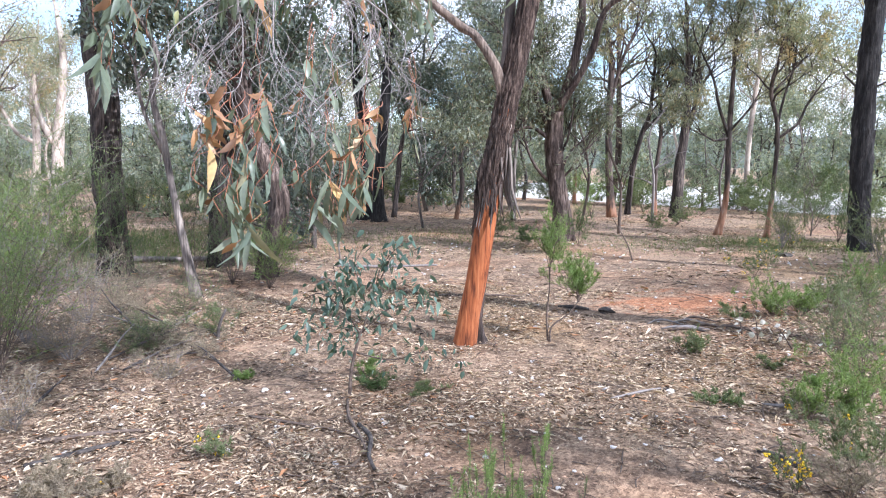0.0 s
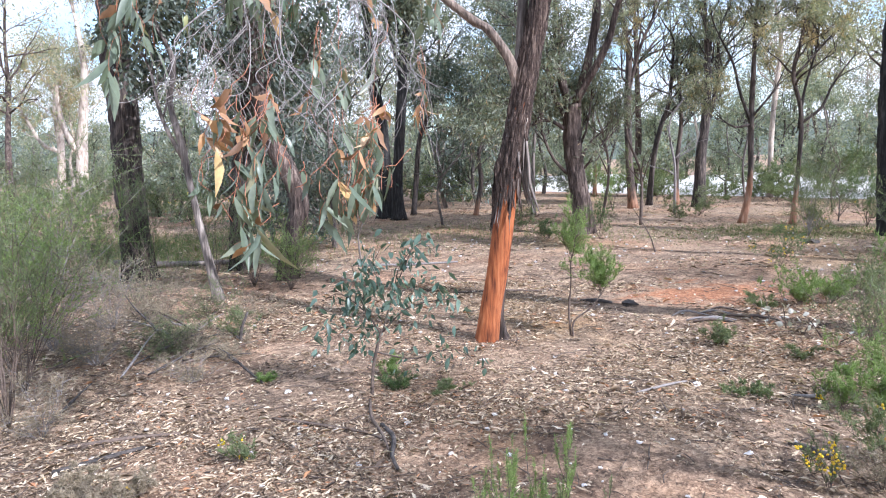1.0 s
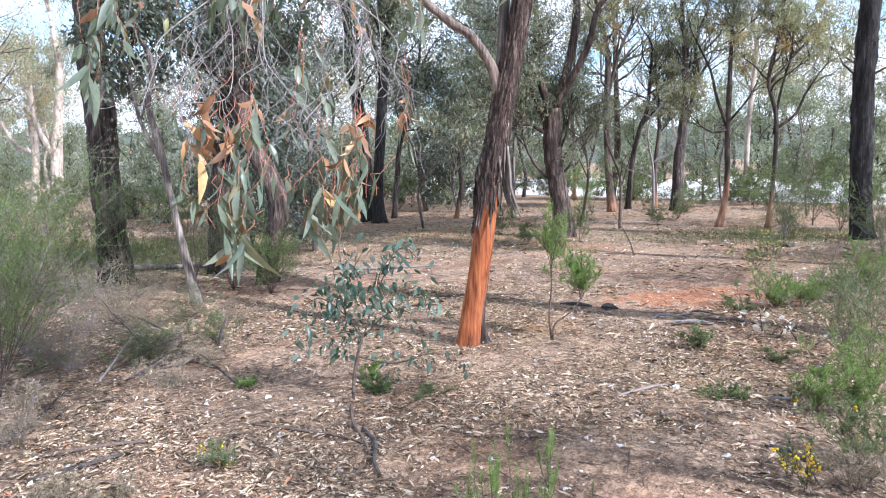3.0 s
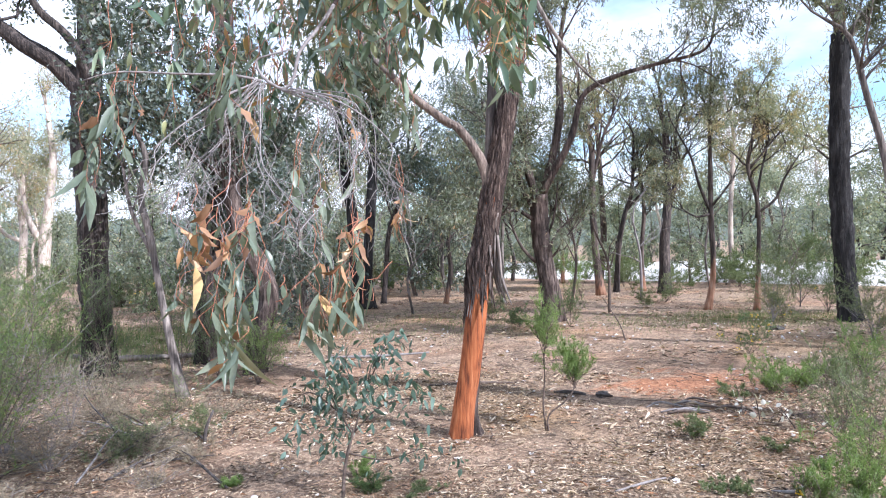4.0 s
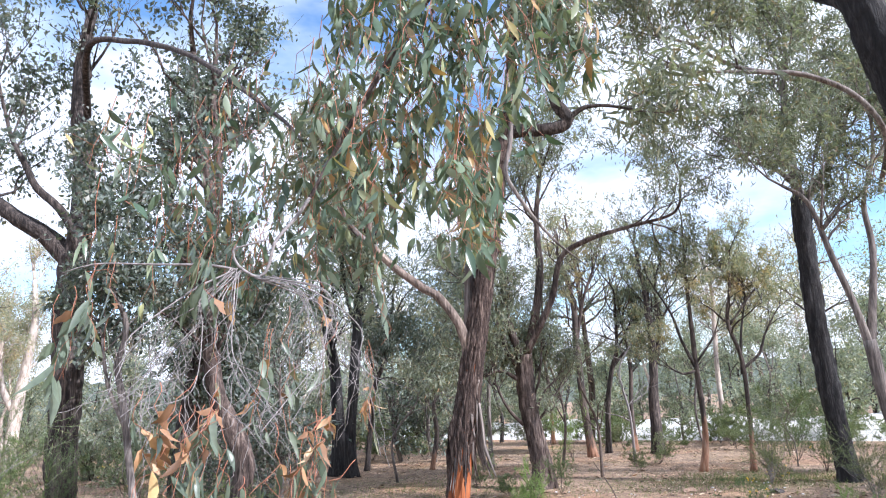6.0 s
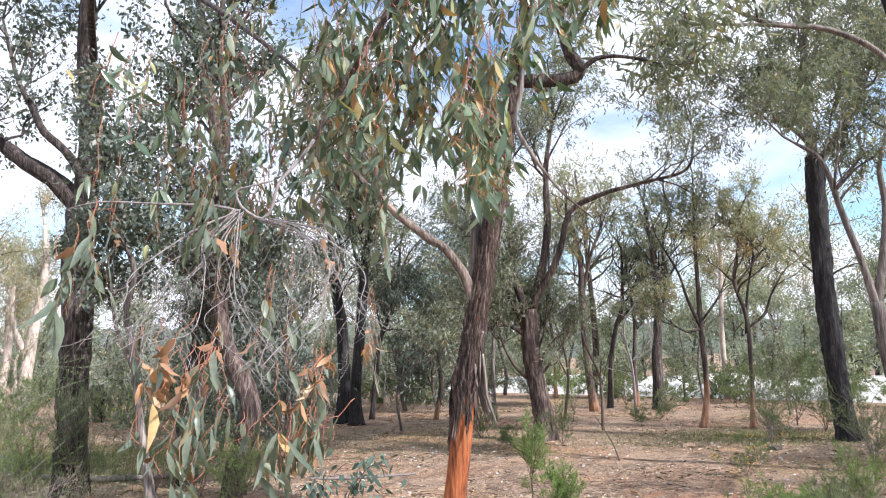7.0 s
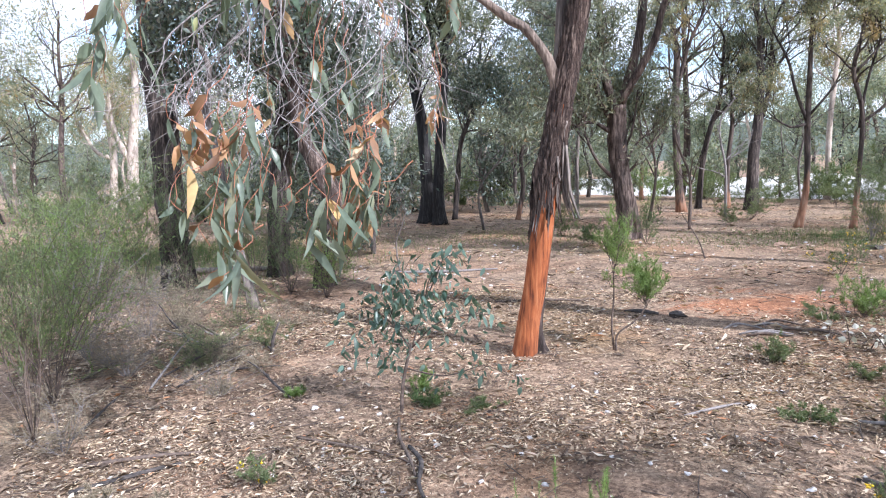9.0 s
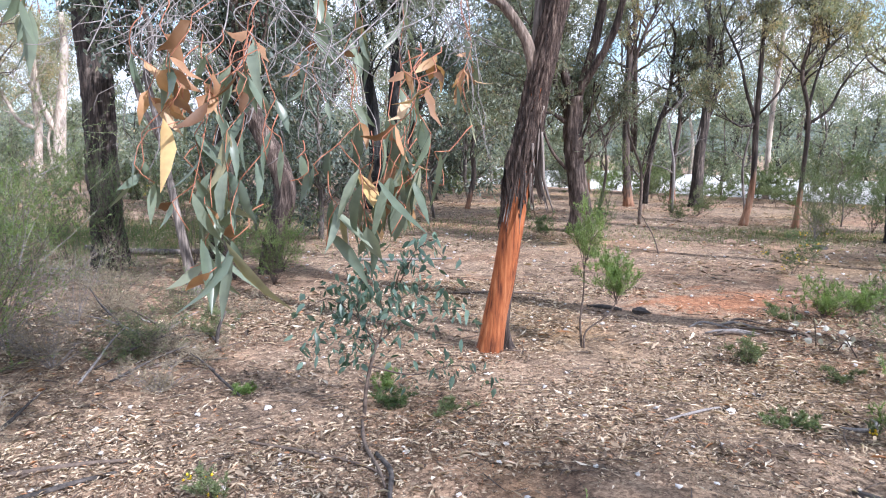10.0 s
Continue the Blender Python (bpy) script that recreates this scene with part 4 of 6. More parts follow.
gum((6.75, 9.41, 0), [
    [(6.75, 9.41, -0.05, 0.23), (6.35, 9.41, 1.22, 0.205), (6.24, 9.41, 2.4, 0.19)],
    [(6.24, 9.41, 2.25, 0.14), (6.12, 9.41, 2.93, 0.105), (5.92, 9.41, 3.71, 0.095), (5.72, 9.41, 4.52, 0.075), (5.38, 9.41, 4.81, 0.05)],
    [(6.24, 9.41, 2.25, 0.125), (6.53, 9.41, 3.67, 0.1), (6.54, 9.41, 4.46, 0.08), (6.83, 9.41, 5.25, 0.06), (6.96, 9.41, 6.4, 0.04)],
    [(6.75, 9.3, 4.6, 0.08), (6.3, 8.2, 5.05, 0.08), (5.89, 8, 5.59, 0.08), (5.28, 8, 5.95, 0.08), (4.76, 8, 6.04, 0.07), (4.4, 8, 6.14, 0.06), (4.04, 8, 6.36, 0.052), (3.8, 8, 6.55, 0.045), (3.46, 8, 6.67, 0.04), (3.01, 8, 6.82, 0.025)],
    [(4.98, 8, 6.0, 0.06), (4.39, 7.95, 6.05, 0.05), (3.78, 7.9, 6.08, 0.04), (3.42, 7.9, 6.25, 0.03), (3.13, 7.9, 6.44, 0.015)],
], GREY_BARK, GUM_LEAF, "leaning grey gum tree with long pale limb", 109, (6, 1.1, 2), 8, 0.12, 0.26, sides=22, frm=0.55, fill=0.6, thick=0.46)
near_right = gum((5.3, 5.0, 0), [
    [(5.5, 5, -0.05, 0.24), (5.2, 5, 1.4, 0.21), (4.72, 5, 3.46, 0.18), (4.42, 5, 4.6, 0.17), (4.2, 5, 5.6, 0.15)],
    [(4.22, 5, 5.4, 0.13), (3.7, 4.6, 6.6, 0.1), (3.9, 4.0, 7.8, 0.07)],
    [(4.22, 5, 5.4, 0.13), (4.6, 5.3, 6.6, 0.1), (5.4, 5.0, 7.6, 0.07)],
    [(4.3, 5, 5.2, 0.1), (3.8, 5.8, 6.2, 0.08), (3.4, 6.4, 7.2, 0.05)],
], BLACK_BARK, GUM_LEAF, "dark leaning gum tree beside the clearing", 110, (5, 1.3, 2), 6, 0.13, 0.32, ridges=10, sides=26, frm=0.5)
gum((5.5, 15.53, 0), [
    [(5.48, 15.53, -0.05, 0.155), (5.63, 15.53, 0.88, 0.115), (5.62, 15.53, 2.3, 0.11), (5.64, 15.53, 3.45, 0.09), (5.66, 15.53, 4.57, 0.062), (5.74, 15.53, 5.8, 0.04)],
    [(5.61, 15.53, 2.3, 0.075), (5.36, 15.5, 2.94, 0.062), (5.20, 15.5, 3.58, 0.052), (4.89, 15.5, 4.21, 0.034)],
    [(5.62, 15.53, 2.25, 0.06), (5.25, 15.4, 2.18, 0.046), (4.92, 15.3, 2.37, 0.025)],
    [(5.63, 15.53, 2.4, 0.055), (6.02, 15.5, 2.88, 0.042), (6.19, 15.5, 3.19, 0.028)],
], DARK_BARK, GUM_LEAF_RUST, "slim gum tree, orange stripped foot, rust-tinted crown", 111, (4, 1.2, 2), 12, 0.12, 0.2, stripped=1.0, skip_trunk=False, frm=0.6, fill=0.22, thick=0.55)
gum((6.44, 15.14, 0), [
    [(6.44, 15.14, -0.05, 0.112), (6.52, 15.14, 1.16, 0.083), (6.54, 15.14, 2.41, 0.082), (6.35, 15.14, 3.27, 0.074), (6.49, 15.14, 4.0, 0.06), (6.58, 15.14, 4.72, 0.04)],
    [(6.50, 15.14, 2.1, 0.062), (6.61, 15.2, 2.9, 0.048), (6.85, 15.2, 3.88, 0.034)],
    [(6.52, 15.14, 2.2, 0.062), (6.94, 15.1, 2.53, 0.055), (7.09, 15.1, 2.9, 0.046), (7.36, 15.0, 3.39, 0.027)],
    [(6.37, 15.14, 3.2, 0.05), (6.63, 15.1, 3.52, 0.04), (7.08, 15.1, 4.05, 0.027)],
], DARK_BARK, GUM_LEAF_RUST, "slim forked gum tree, orange stripped foot, rust-tinted crown", 112, (4, 1.1, 2), 12, 0.12, 0.2, stripped=0.75, skip_trunk=False, frm=0.6, fill=0.22, thick=0.58)
gum((3.77, 20.52, 0), [[(3.79, 20.52, -0.05, 0.16), (3.67, 20.52, 1.46, 0.125), (3.62, 20.52, 3.34, 0.122), (3.65, 20.52, 4.51, 0.1), (3.41, 20.52, 5.9, 0.065)],
    [(3.64, 20.5, 3.45, 0.07), (3.94, 20.5, 4.67, 0.055), (4.33, 20.5, 5.6, 0.035)]], BROWN_BARK, GUM_LEAF_RUST, "brown-barked gum tree with rust-tinted crown", 113, (6, 1.5, 2), 10, 0.15, 0.24, stripped=0.4, skip_trunk=False, frm=0.55, fill=0.22, thick=0.88)
gum((4.43, 21.47, 0), [[(4.43, 21.47, -0.05, 0.115), (4.56, 21.47, 1.45, 0.095), (4.79, 21.47, 2.52, 0.085), (5.02, 21.47, 3.22, 0.075), (5.14, 21.47, 4.8, 0.05)],
    [(4.82, 21.47, 2.6, 0.055), (5.29, 21.4, 3.13, 0.046), (5.71, 21.4, 3.48, 0.028)]], DARK_BARK, GUM_LEAF, "slim curving dark gum tree", 114, (6, 1.4, 2), 10, 0.15, 0.24, skip_trunk=False, frm=0.6, fill=0.22, thick=0.85)
gum((5.3, 21.55, 0), [[(5.30, 21.55, -0.05, 0.115), (5.29, 21.55, 1.27, 0.086), (5.41, 21.55, 2.7, 0.076), (5.26, 21.55, 4.4, 0.045)]], BROWN_BARK, GUM_LEAF_BLUE, "slim brown gum tree", 115, (8, 1.4, 2), 10, 0.15, 0.24, stripped=0.5, frm=0.5, fill=0.22, thick=0.80)
gum((5.74, 20.5, 0), [[(5.74, 20.5, -0.05, 0.235), (5.76, 20.5, 1.46, 0.195), (5.88, 20.5, 2.65, 0.16), (5.92, 20.5, 3.98, 0.125), (5.80, 20.5, 5.8, 0.07)],
    [(5.83, 20.5, 2.25, 0.11), (6.17, 20.5, 3.48, 0.09), (6.21, 20.5, 4.9, 0.05)]], DARK_BARK, GUM_LEAF, "stout dark forked gum tree", 116, (7, 1.6, 2), 10, 0.15, 0.24, skip_trunk=False, frm=0.55, fill=0.22, thick=0.80)
gum((0.74, 19.04, 0), [[(0.74, 19.04, -0.05, 0.083), (0.76, 19.04, 1.48, 0.066), (0.86, 19.04, 3.08, 0.058), (0.79, 19.04, 4.9, 0.04)]], GREY_BARK, GUM_LEAF_BLUE, "thin straight grey gum sapling", 117, (7, 1.3, 2), 8, 0.14, 0.35, frm=0.6, thick=0.80)
gum((-0.96, 19.27, 0), [[(-0.96, 19.27, -0.05, 0.07), (-0.77, 19.27, 0.97, 0.076), (-0.82, 19.27, 1.8, 0.065), (-0.57, 19.27, 2.78, 0.05), (-0.33, 19.27, 4.2, 0.03)]], GREY_BARK, GUM_LEAF_BLUE, "small crooked gum tree with dense bluish crown", 118, (10, 1.5, 2), 13, 0.14, 0.4, stripped=0.3, frm=0.42, thick=0.90, fill=0.8)
gum((3.23, 26.47, 0), [[(3.23, 26.47, -0.05, 0.103), (3.25, 26.47, 2.05, 0.08), (3.14, 26.47, 3.58, 0.069), (3.29, 26.47, 5.8, 0.04)]], BROWN_BARK, GUM_LEAF, "thin gum tree with orange foot", 119, (8, 1.6, 2), 8, 0.17, 0.4, stripped=1.2, frm=0.5, fill=0.3, thick=0.80)
gum((8.91, 23.9, 0), [[(8.91, 23.9, -0.05, 0.12), (8.92, 23.9, 2.21, 0.098), (9.02, 23.9, 3.75, 0.098), (9.12, 23.9, 5.26, 0.077), (8.87, 23.9, 6.6, 0.05)]], PALE_BARK, GUM_LEAF_RUST, "pale-barked slim gum tree", 120, (8, 1.6, 2), 8, 0.16, 0.4, frm=0.5, fill=0.3, thick=0.85)
gum((-2.89, 19.7, 0), [[(-2.89, 19.7, -0.05, 0.078), (-2.76, 19.7, 1.12, 0.078), (-2.61, 19.7, 2.31, 0.069), (-2.21, 19.7, 3.31, 0.06), (-1.95, 19.7, 4.8, 0.04)]], DARK_BARK, GUM_LEAF_BLUE, "thin leaning dark gum tree", 121, (8, 1.5, 2), 9, 0.15, 0.4, frm=0.5, fill=0.7)
gum((-19.8, 28.35, 0), [[(-19.81, 28.35, -0.05, 0.26), (-19.63, 28.35, 2.35, 0.25), (-19.34, 28.35, 4.34, 0.19), (-19.08, 28.35, 6.31, 0.15), (-19.24, 28.35, 8.24, 0.09)],
    [(-19.63, 28.35, 2.3, 0.16), (-20.18, 28.3, 3.23, 0.134), (-20.49, 28.3, 4.35, 0.115), (-20.5, 28.3, 5.84, 0.07)]], PALE_BARK, GUM_LEAF_RUST, "pale-trunked forked gum tree in the sun", 122, (8, 2.0, 2), 8, 0.18, 0.45, skip_trunk=False, frm=0.5)
gum((-23.3, 31.62, 0), [[(-23.33, 31.62, -0.05, 0.21), (-23.01, 31.62, 2.7, 0.184), (-23.06, 31.62, 4.65, 0.168), (-22.8, 31.62, 6.6, 0.11)],
    [(-23.1, 31.62, 2.65, 0.117), (-24.04, 31.6, 3.12, 0.095), (-24.82, 31.6, 4.52, 0.08)]], PALE_BARK, GUM_LEAF_RUST, "pale-trunked gum tree with bent limb", 123, (8, 2.0, 2), 8, 0.18, 0.45, skip_trunk=False, frm=0.5)

# ---- the wood behind: a few trees, repeated ----
def wood_tree(k, height, bark, foliage, label, low=0.35):
    """A tree for the wood behind: short side branches all round, broad loose crown."""
    g = np.random.RandomState(300 + k)
    tree = thing("gum_tree", (0, 0, 0), label, "tree", "trees of the wood behind")
    x, y, pts, r = 0.0, 0.0, [], height * 0.014
    for t in np.linspace(0, 1, 6):
        pts.append((x, y, height * 0.8 * t - 0.05, r * (1 - 0.75 * t)))
        x, y = x + g.randn() * 0.02 * height, y + g.randn() * 0.02 * height
    geo = Geo()
    s = tube(geo, pts, 8, 0.4, 0.06, seed=k)
    part("trunk", geo, bark, tree)
    tw, tips = Geo(), []
    for i in range(15):
        q = s[int(len(s) * g.uniform(low, 0.98))]
        d = unit(np.array([g.randn(), g.randn(), 0.55 + g.rand() * 0.6]))
        grow(tw, q[:3], d, height * g.uniform(0.16, 0.3), q[3] * 0.6, 1, g, tips, 0.3, 0.9, kids=(3, 4))
    part("branchwork", tw, bark, tree, kind="stuff")
    part("crown", crown(tips, g, 12, 0.145, height * 0.045, 0.8, 0.3, 0.9), foliage, tree, kind="stuff")
    return tree


# trees 1, 3 and 5 carry the leaf colour paled for haze
WOOD = [wood_tree(0, 9, GREY_BARK, GUM_LEAF, "gum tree of the wood behind, grey trunk", 0.4),
        wood_tree(1, 7.5, DARK_BARK, GUM_LEAF_HAZED, "gum tree of the wood behind, crown colour paled as haze"),
        wood_tree(2, 10, BROWN_BARK, GUM_LEAF_RUST, "gum tree of the wood behind, rust-tinted crown", 0.45),
        wood_tree(3, 5.0, GREY_BARK, GUM_LEAF_HAZED, "low grey-green gum tree of the wood behind", 0.15),
        wood_tree(4, 8, PALE_BARK, GUM_LEAF_RUST, "gum tree of the wood behind, pale trunk", 0.4),
        wood_tree(5, 4.2, DARK_BARK, GUM_LEAF_HAZED, "bushy low gum tree of the wood behind", 0.04),
        wood_tree(6, 5.0, GREY_BARK, GUM_LEAF_BLUE, "low bluish gum tree of the wood behind", 0.15)]
WOOD[6].location = (-7.0, 16.5, 0)
def hides(x, y):
    """Keeps the view to the pale trunks far off clear."""
    return y < 34 and abs(math.atan2(x - 0.5, y + 0.8) + 0.618) < 0.062


g = np.random.RandomState(77)
spots = []
for dist, lo, hi, gap in ((28, -0.72, 0.66, 3.4), (35, -0.74, 0.68, 3.2), (43, -0.74, 0.7, 3.2), (54, -0.74, 0.72, 5.0)):
    a = lo
    while a < hi:
        d = dist * g.uniform(0.93, 1.07)
        x, y = d * math.sin(a), d * math.cos(a)
        spots.append((x, y))
        a += gap / dist * g.uniform(0.6, 1.4)
first = {}
for i in range(26):
    a, d = -0.66 + 1.2 * i / 25 + g.uniform(-0.02, 0.02), g.uniform(23.5, 27.5)
    if hides(d * math.sin(a), d * math.cos(a)) or a > 0.0 and i % 2:
        continue
    ob = copy_thing(WOOD[3 if i % 3 else 5], pose(d * math.sin(a), d * math.cos(a), 0, 0, 0, g.uniform(0, 360)))
    sc = g.uniform(0.6, 1.15)
    ob.scale = (sc, sc, sc)
for x, y in spots:
    if x > 0.12 * y and g.rand() < 0.35 or hides(x, y):
        continue
    k = (0, 1, 2, 3, 5, 4, 5)[g.randint(7)]
    m = pose(x, y, 0, 0, 0, g.uniform(0, 360)) @ Matrix.Scale(1.0, 4)
    sc = g.uniform(0.8, 1.2)
    if k not in first:
        first[k] = True
        WOOD[k].matrix_basis = m
        WOOD[k].scale = (sc, sc, sc)
    else:
        ob = copy_thing(WOOD[k], m)
        ob.scale = (sc, sc, sc * g.uniform(0.9, 1.1))
for x, y, k, sc in ((-12.5, 11.5, 0, 0.9), (-16, 14.5, 1, 1.0), (-15.5, 19, 2, 0.9), (-10, 19.5, 5, 1.0), (-19, 19, 4, 1.0), (-22, 23, 1, 1.1), (-24, 27, 5, 1.3), (-28, 30, 0, 1.1)):
    ob = copy_thing(WOOD[k], pose(x, y, 0, 0, 0, x * 37))
    ob.scale = (sc, sc, sc)
for i in range(24):
    a, d = 0.0 + 0.62 * i / 23 + g.uniform(-0.02, 0.02), g.uniform(31, 36)
    ob = copy_thing(WOOD[(3, 5, 1)[i % 3]], pose(d * math.sin(a), d * math.cos(a), 0, 0, 0, g.uniform(0, 360)))
    sc = g.uniform(0.8, 1.2) * (0.7 if i % 3 == 2 else 1)
    ob.scale = (sc, sc, sc)
for x, y, k, sc in ((-3.3, 12.4, 6, 0.8), (-4.5, 12.8, 6, 0.95), (-4.2, 15.2, 6, 1.1), (-5.4, 15.5, 6, 1.2), (-1.0, 21.5, 6, 1.1), (-2.2, 22.5, 6, 1.2)):
    ob = copy_thing(WOOD[k], pose(x, y, 0, 0, 0, x * 50))
    ob.scale = (sc, sc, sc)
for x, y, k, sc in ((-27, 38, 3, 1.2), (-24.5, 36.5, 5, 1.2), (-29, 41, 3, 1.3), (-31, 40, 5, 1.3), (-26, 40.5, 5, 1.3), (-33, 43, 3, 1.3), (-29, 37, 3, 1.1)):
    ob = copy_thing(WOOD[k], pose(x, y, 0, 0, 0, x * 29))
    ob.scale = (sc, sc, sc)
# unseen trees, added around the eye to shade the clearing; four stand far off
for x, y, k, sc in ((4.9, 0.7, 0, 0.58), (4.45, 0.35, 1, 0.52), (11.5, 9.5, 0, 0.8), (13, 11.5, 2, 0.9), (12.2, 7, 4, 0.85), (16.5, 25, 5, 1.2), (18.5, 28, 3, 1.2), (20.5, 31, 5, 1.3), (14.5, 23.5, 3, 1.0), (14.5, 3.5, 2, 0.9), (9.4, 5.4, 0, 0.7), (10.8, 8.0, 4, 0.72), (12.5, 4.6, 4, 0.6), (-9, -7, 1, 1.0), (2, -11, 4, 1.0), (-14, 2, 2, 0.9), (11, -9, 3, 1.1), (-4, -13, 5, 1.2)):
    ob = copy_thing(WOOD[k], pose(x, y, 0, 0, 0, x * 40))
    ob.scale = (sc, sc, sc)


# ---- shrubs ----
def shrub(at, h, spread, stems, needles, leaf_mat, label, seed, twig_mat=None, nl=0.03, upright=0.5, shoots=5, flowers=0, name="shrub", bare=0.2, nw=0.0034, lean=(0, 0), foot=(0.0, 0.0), wide=1.0):
    """A fine-leaved shrub: arching stems, side shoots and many needles."""
    g = np.random.RandomState(seed)
    x0, y0 = at
    z0 = float(gz(x0, y0))
    ob = thing(name, (x0, y0, z0), label, "shrub", "shrubs")
    if foot[1]:
        st = Geo()
        tube(st, [(x0, y0, z0 - 0.03, 0.011), (x0 + foot[0] * 0.1 - 0.02, y0, z0 + foot[1] * 0.35, 0.009), (x0 + foot[0] * 0.7, y0, z0 + foot[1] * 0.7, 0.007), (x0 + foot[0], y0, z0 + foot[1], 0.006)], 7, 0.05, 0.15)
        part("stem", st, TWIG_BROWN, ob)
        x0, z0 = x0 + foot[0], z0 + foot[1]
    tw, nd, fl = Geo(), Geo(), Geo()
    lines = []
    stems = max(5, stems // 3)
    for i in range(stems):
        a, o = g.uniform(0, 6.283), g.uniform(0.1, 1) ** 0.6
        hh = h * g.uniform(0.6, 1.0) * (1.05 - 0.35 * o)
        pts, w = [], g.randn(2) * 0.05 * h
        for t in np.linspace(0, 1, 6):
            b = t ** (0.8 + upright * 0.5)
            w = w + g.randn(2) * 0.035 * h
            pts.append((x0 + math.cos(a) * spread * o * b + lean[0] * t + w[0] * t, y0 + math.sin(a) * spread * o * b + lean[1] * t + w[1] * t, z0 - 0.02 + hh * t, (0.0016 + 0.0025 * h) * (1 - 0.8 * t)))
        s = tube(tw, pts, 4, h / 9)
        lines.append(s[int(len(s) * 0.75):])
        for k in range(shoots + 2):
            q = s[int(len(s) * g.uniform(bare, 0.97))]
            ln = h * g.uniform(0.16, 0.36) * (0.4 + 0.6 * wide)
            d = unit(np.array([g.randn() * 0.8 * wide, g.randn() * 0.8 * wide, 0.15 + upright * 0.7]))
            d2 = unit(d + g.randn(3) * 0.35 * wide + [0, 0, 0.25 * upright])
            p1, p2 = q[:3] + d * ln * 0.5, q[:3] + d * ln * 0.5 + d2 * ln * 0.5
            br = np.array([(*q[:3], 0.0022), (*p1, 0.0016), (*p2, 0.0008)])
            tube(tw, br, 3, raw=True)
            lines.append(br[1:])
            for c in range(5):
                f = g.uniform(0.25, 1.0)
                r0 = q[:3] + (p1 - q[:3]) * f * 2 if f < 0.5 else p1 + (p2 - p1) * (f * 2 - 1)
                e = unit(d2 * 0.5 + g.randn(3) * 0.55 * wide + [0, 0, 0.2 + upright * 0.5])
                sl = h * g.uniform(0.07, 0.17) * (0.3 + 0.7 * wide)
                sh = np.array([(*r0, 0.001), (*(r0 + e * sl + [0, 0, sl * 0.12]), 0.0005)])
                tube(nd, sh, 3, raw=True)
                lines.append(sh)
    wt = np.array([np.linalg.norm(l[-1, :3] - l[0, :3]) for l in lines])
    per = (wt / wt.sum() * needles * 1.2).astype(int) + 3
    P, D = [], []
    for l, n in zip(lines, per):
        k = g.uniform(0, len(l) - 1.001, n)
        i = k.astype(int)
        f = (k - i)[:, None]
        P.append(l[i, :3] * (1 - f) + l[i + 1, :3] * f)
        D.append(unit(l[i + 1, :3] - l[i, :3]) * 0.8 + unit(g.randn(n, 3)) * 0.8)
    P, D = np.concatenate(P), unit(np.concatenate(D))
    n = len(P)
    ln = nl * g.uniform(0.6, 1.3, (n, 1))
    sd = unit(np.cross(D, g.randn(n, 3))) * nw
    v = np.stack([P - sd * 0.5, P + sd * 0.5, P + D * ln + g.randn(n, 3) * nl * 0.1], 1).reshape(-1, 3)
    nd.add(v, np.arange(3 * n).reshape(-1, 3))
    part("stemwork", tw, twig_mat or TWIG_BROWN, ob, kind="stuff")
    part("foliage", nd, leaf_mat, ob, kind="stuff")
    if flowers:
        for q in range(flowers):
            l = lines[g.randint(len(lines))]
            c = l[-1 - g.randint(0, 2), :3]
            for b in range(5):
                p = c + g.randn(3) * [0.012, 0.012, 0.012]
                ball(fl, p, 0.0075, g)
        part("flowers", fl, YELLOW, ob, "small yellow flower heads", kind="stuff")
    return ob


def ball(geo, c, r, g, squash=1.0, rough=0.15):
    """A small uneven lump."""
    bm = bmesh.new()
    bmesh.ops.create_icosphere(bm, subdivisions=1 if r < 0.06 else 2, radius=r)
    v = np.array([x.co[:] for x in bm.verts]) * (1 + g.randn(len(bm.verts), 1) * rough) * [1, 1, squash]
    f = np.array([[q.index for q in x.verts] for x in bm.faces])
    bm.free()
    geo.add(v + np.asarray(c), f)


GREENISH, OLIVE, WISPY = "bright green fine-leaved shrub on the litter", "olive wispy fine-leaved shrub on the litter", "wispy half-dry shrub with grey twigs"
# right of the clearing
shrub((3.5, 6.96), 0.44, 0.4, 54, 6300, NEEDLE, GREENISH, 1, upright=1.2, nl=0.026, nw=0.0048)
shrub((3.85, 7.05), 0.42, 0.35, 40, 4200, NEEDLE, GREENISH, 2, upright=1.2, nw=0.0048)
shrub((3.05, 6.78), 0.2, 0.24, 20, 2600, NEEDLE_DULL, "low green shrub beside bare red earth", 3, upright=0.8)
shrub((4.35, 7.3), 0.5, 0.4, 34, 3500, NEEDLE_DULL, OLIVE, 4, upright=0.9, nl=0.026, nw=0.0048)
shrub((4.62, 7.2), 0.8, 0.35, 30, 4200, NEEDLE, GREENISH, 9, upright=1.1, nw=0.0048)
shrub((3.3, 4.6), 0.92, 0.5, 40, 2240, NEEDLE_DULL, OLIVE, 5, TWIG_BROWN, upright=0.5, nl=0.026, nw=0.0048)
shrub((3.5, 5.4), 0.8, 0.45, 36, 2520, NEEDLE_DULL, OLIVE, 6, upright=0.7, nl=0.026, nw=0.0048)
shrub((3.0, 4.05), 0.6, 0.36, 30, 3150, NEEDLE, GREENISH, 26, upright=0.8, nl=0.024, nw=0.0048)
shrub((2.55, 3.75), 0.36, 0.2, 30, 3500, NEEDLE, GREENISH, 7, upright=1.3, nl=0.022, nw=0.0048)
shrub((2.78, 3.72), 0.42, 0.22, 30, 3849, NEEDLE, GREENISH, 25, upright=1.3, nl=0.022, nw=0.0048)
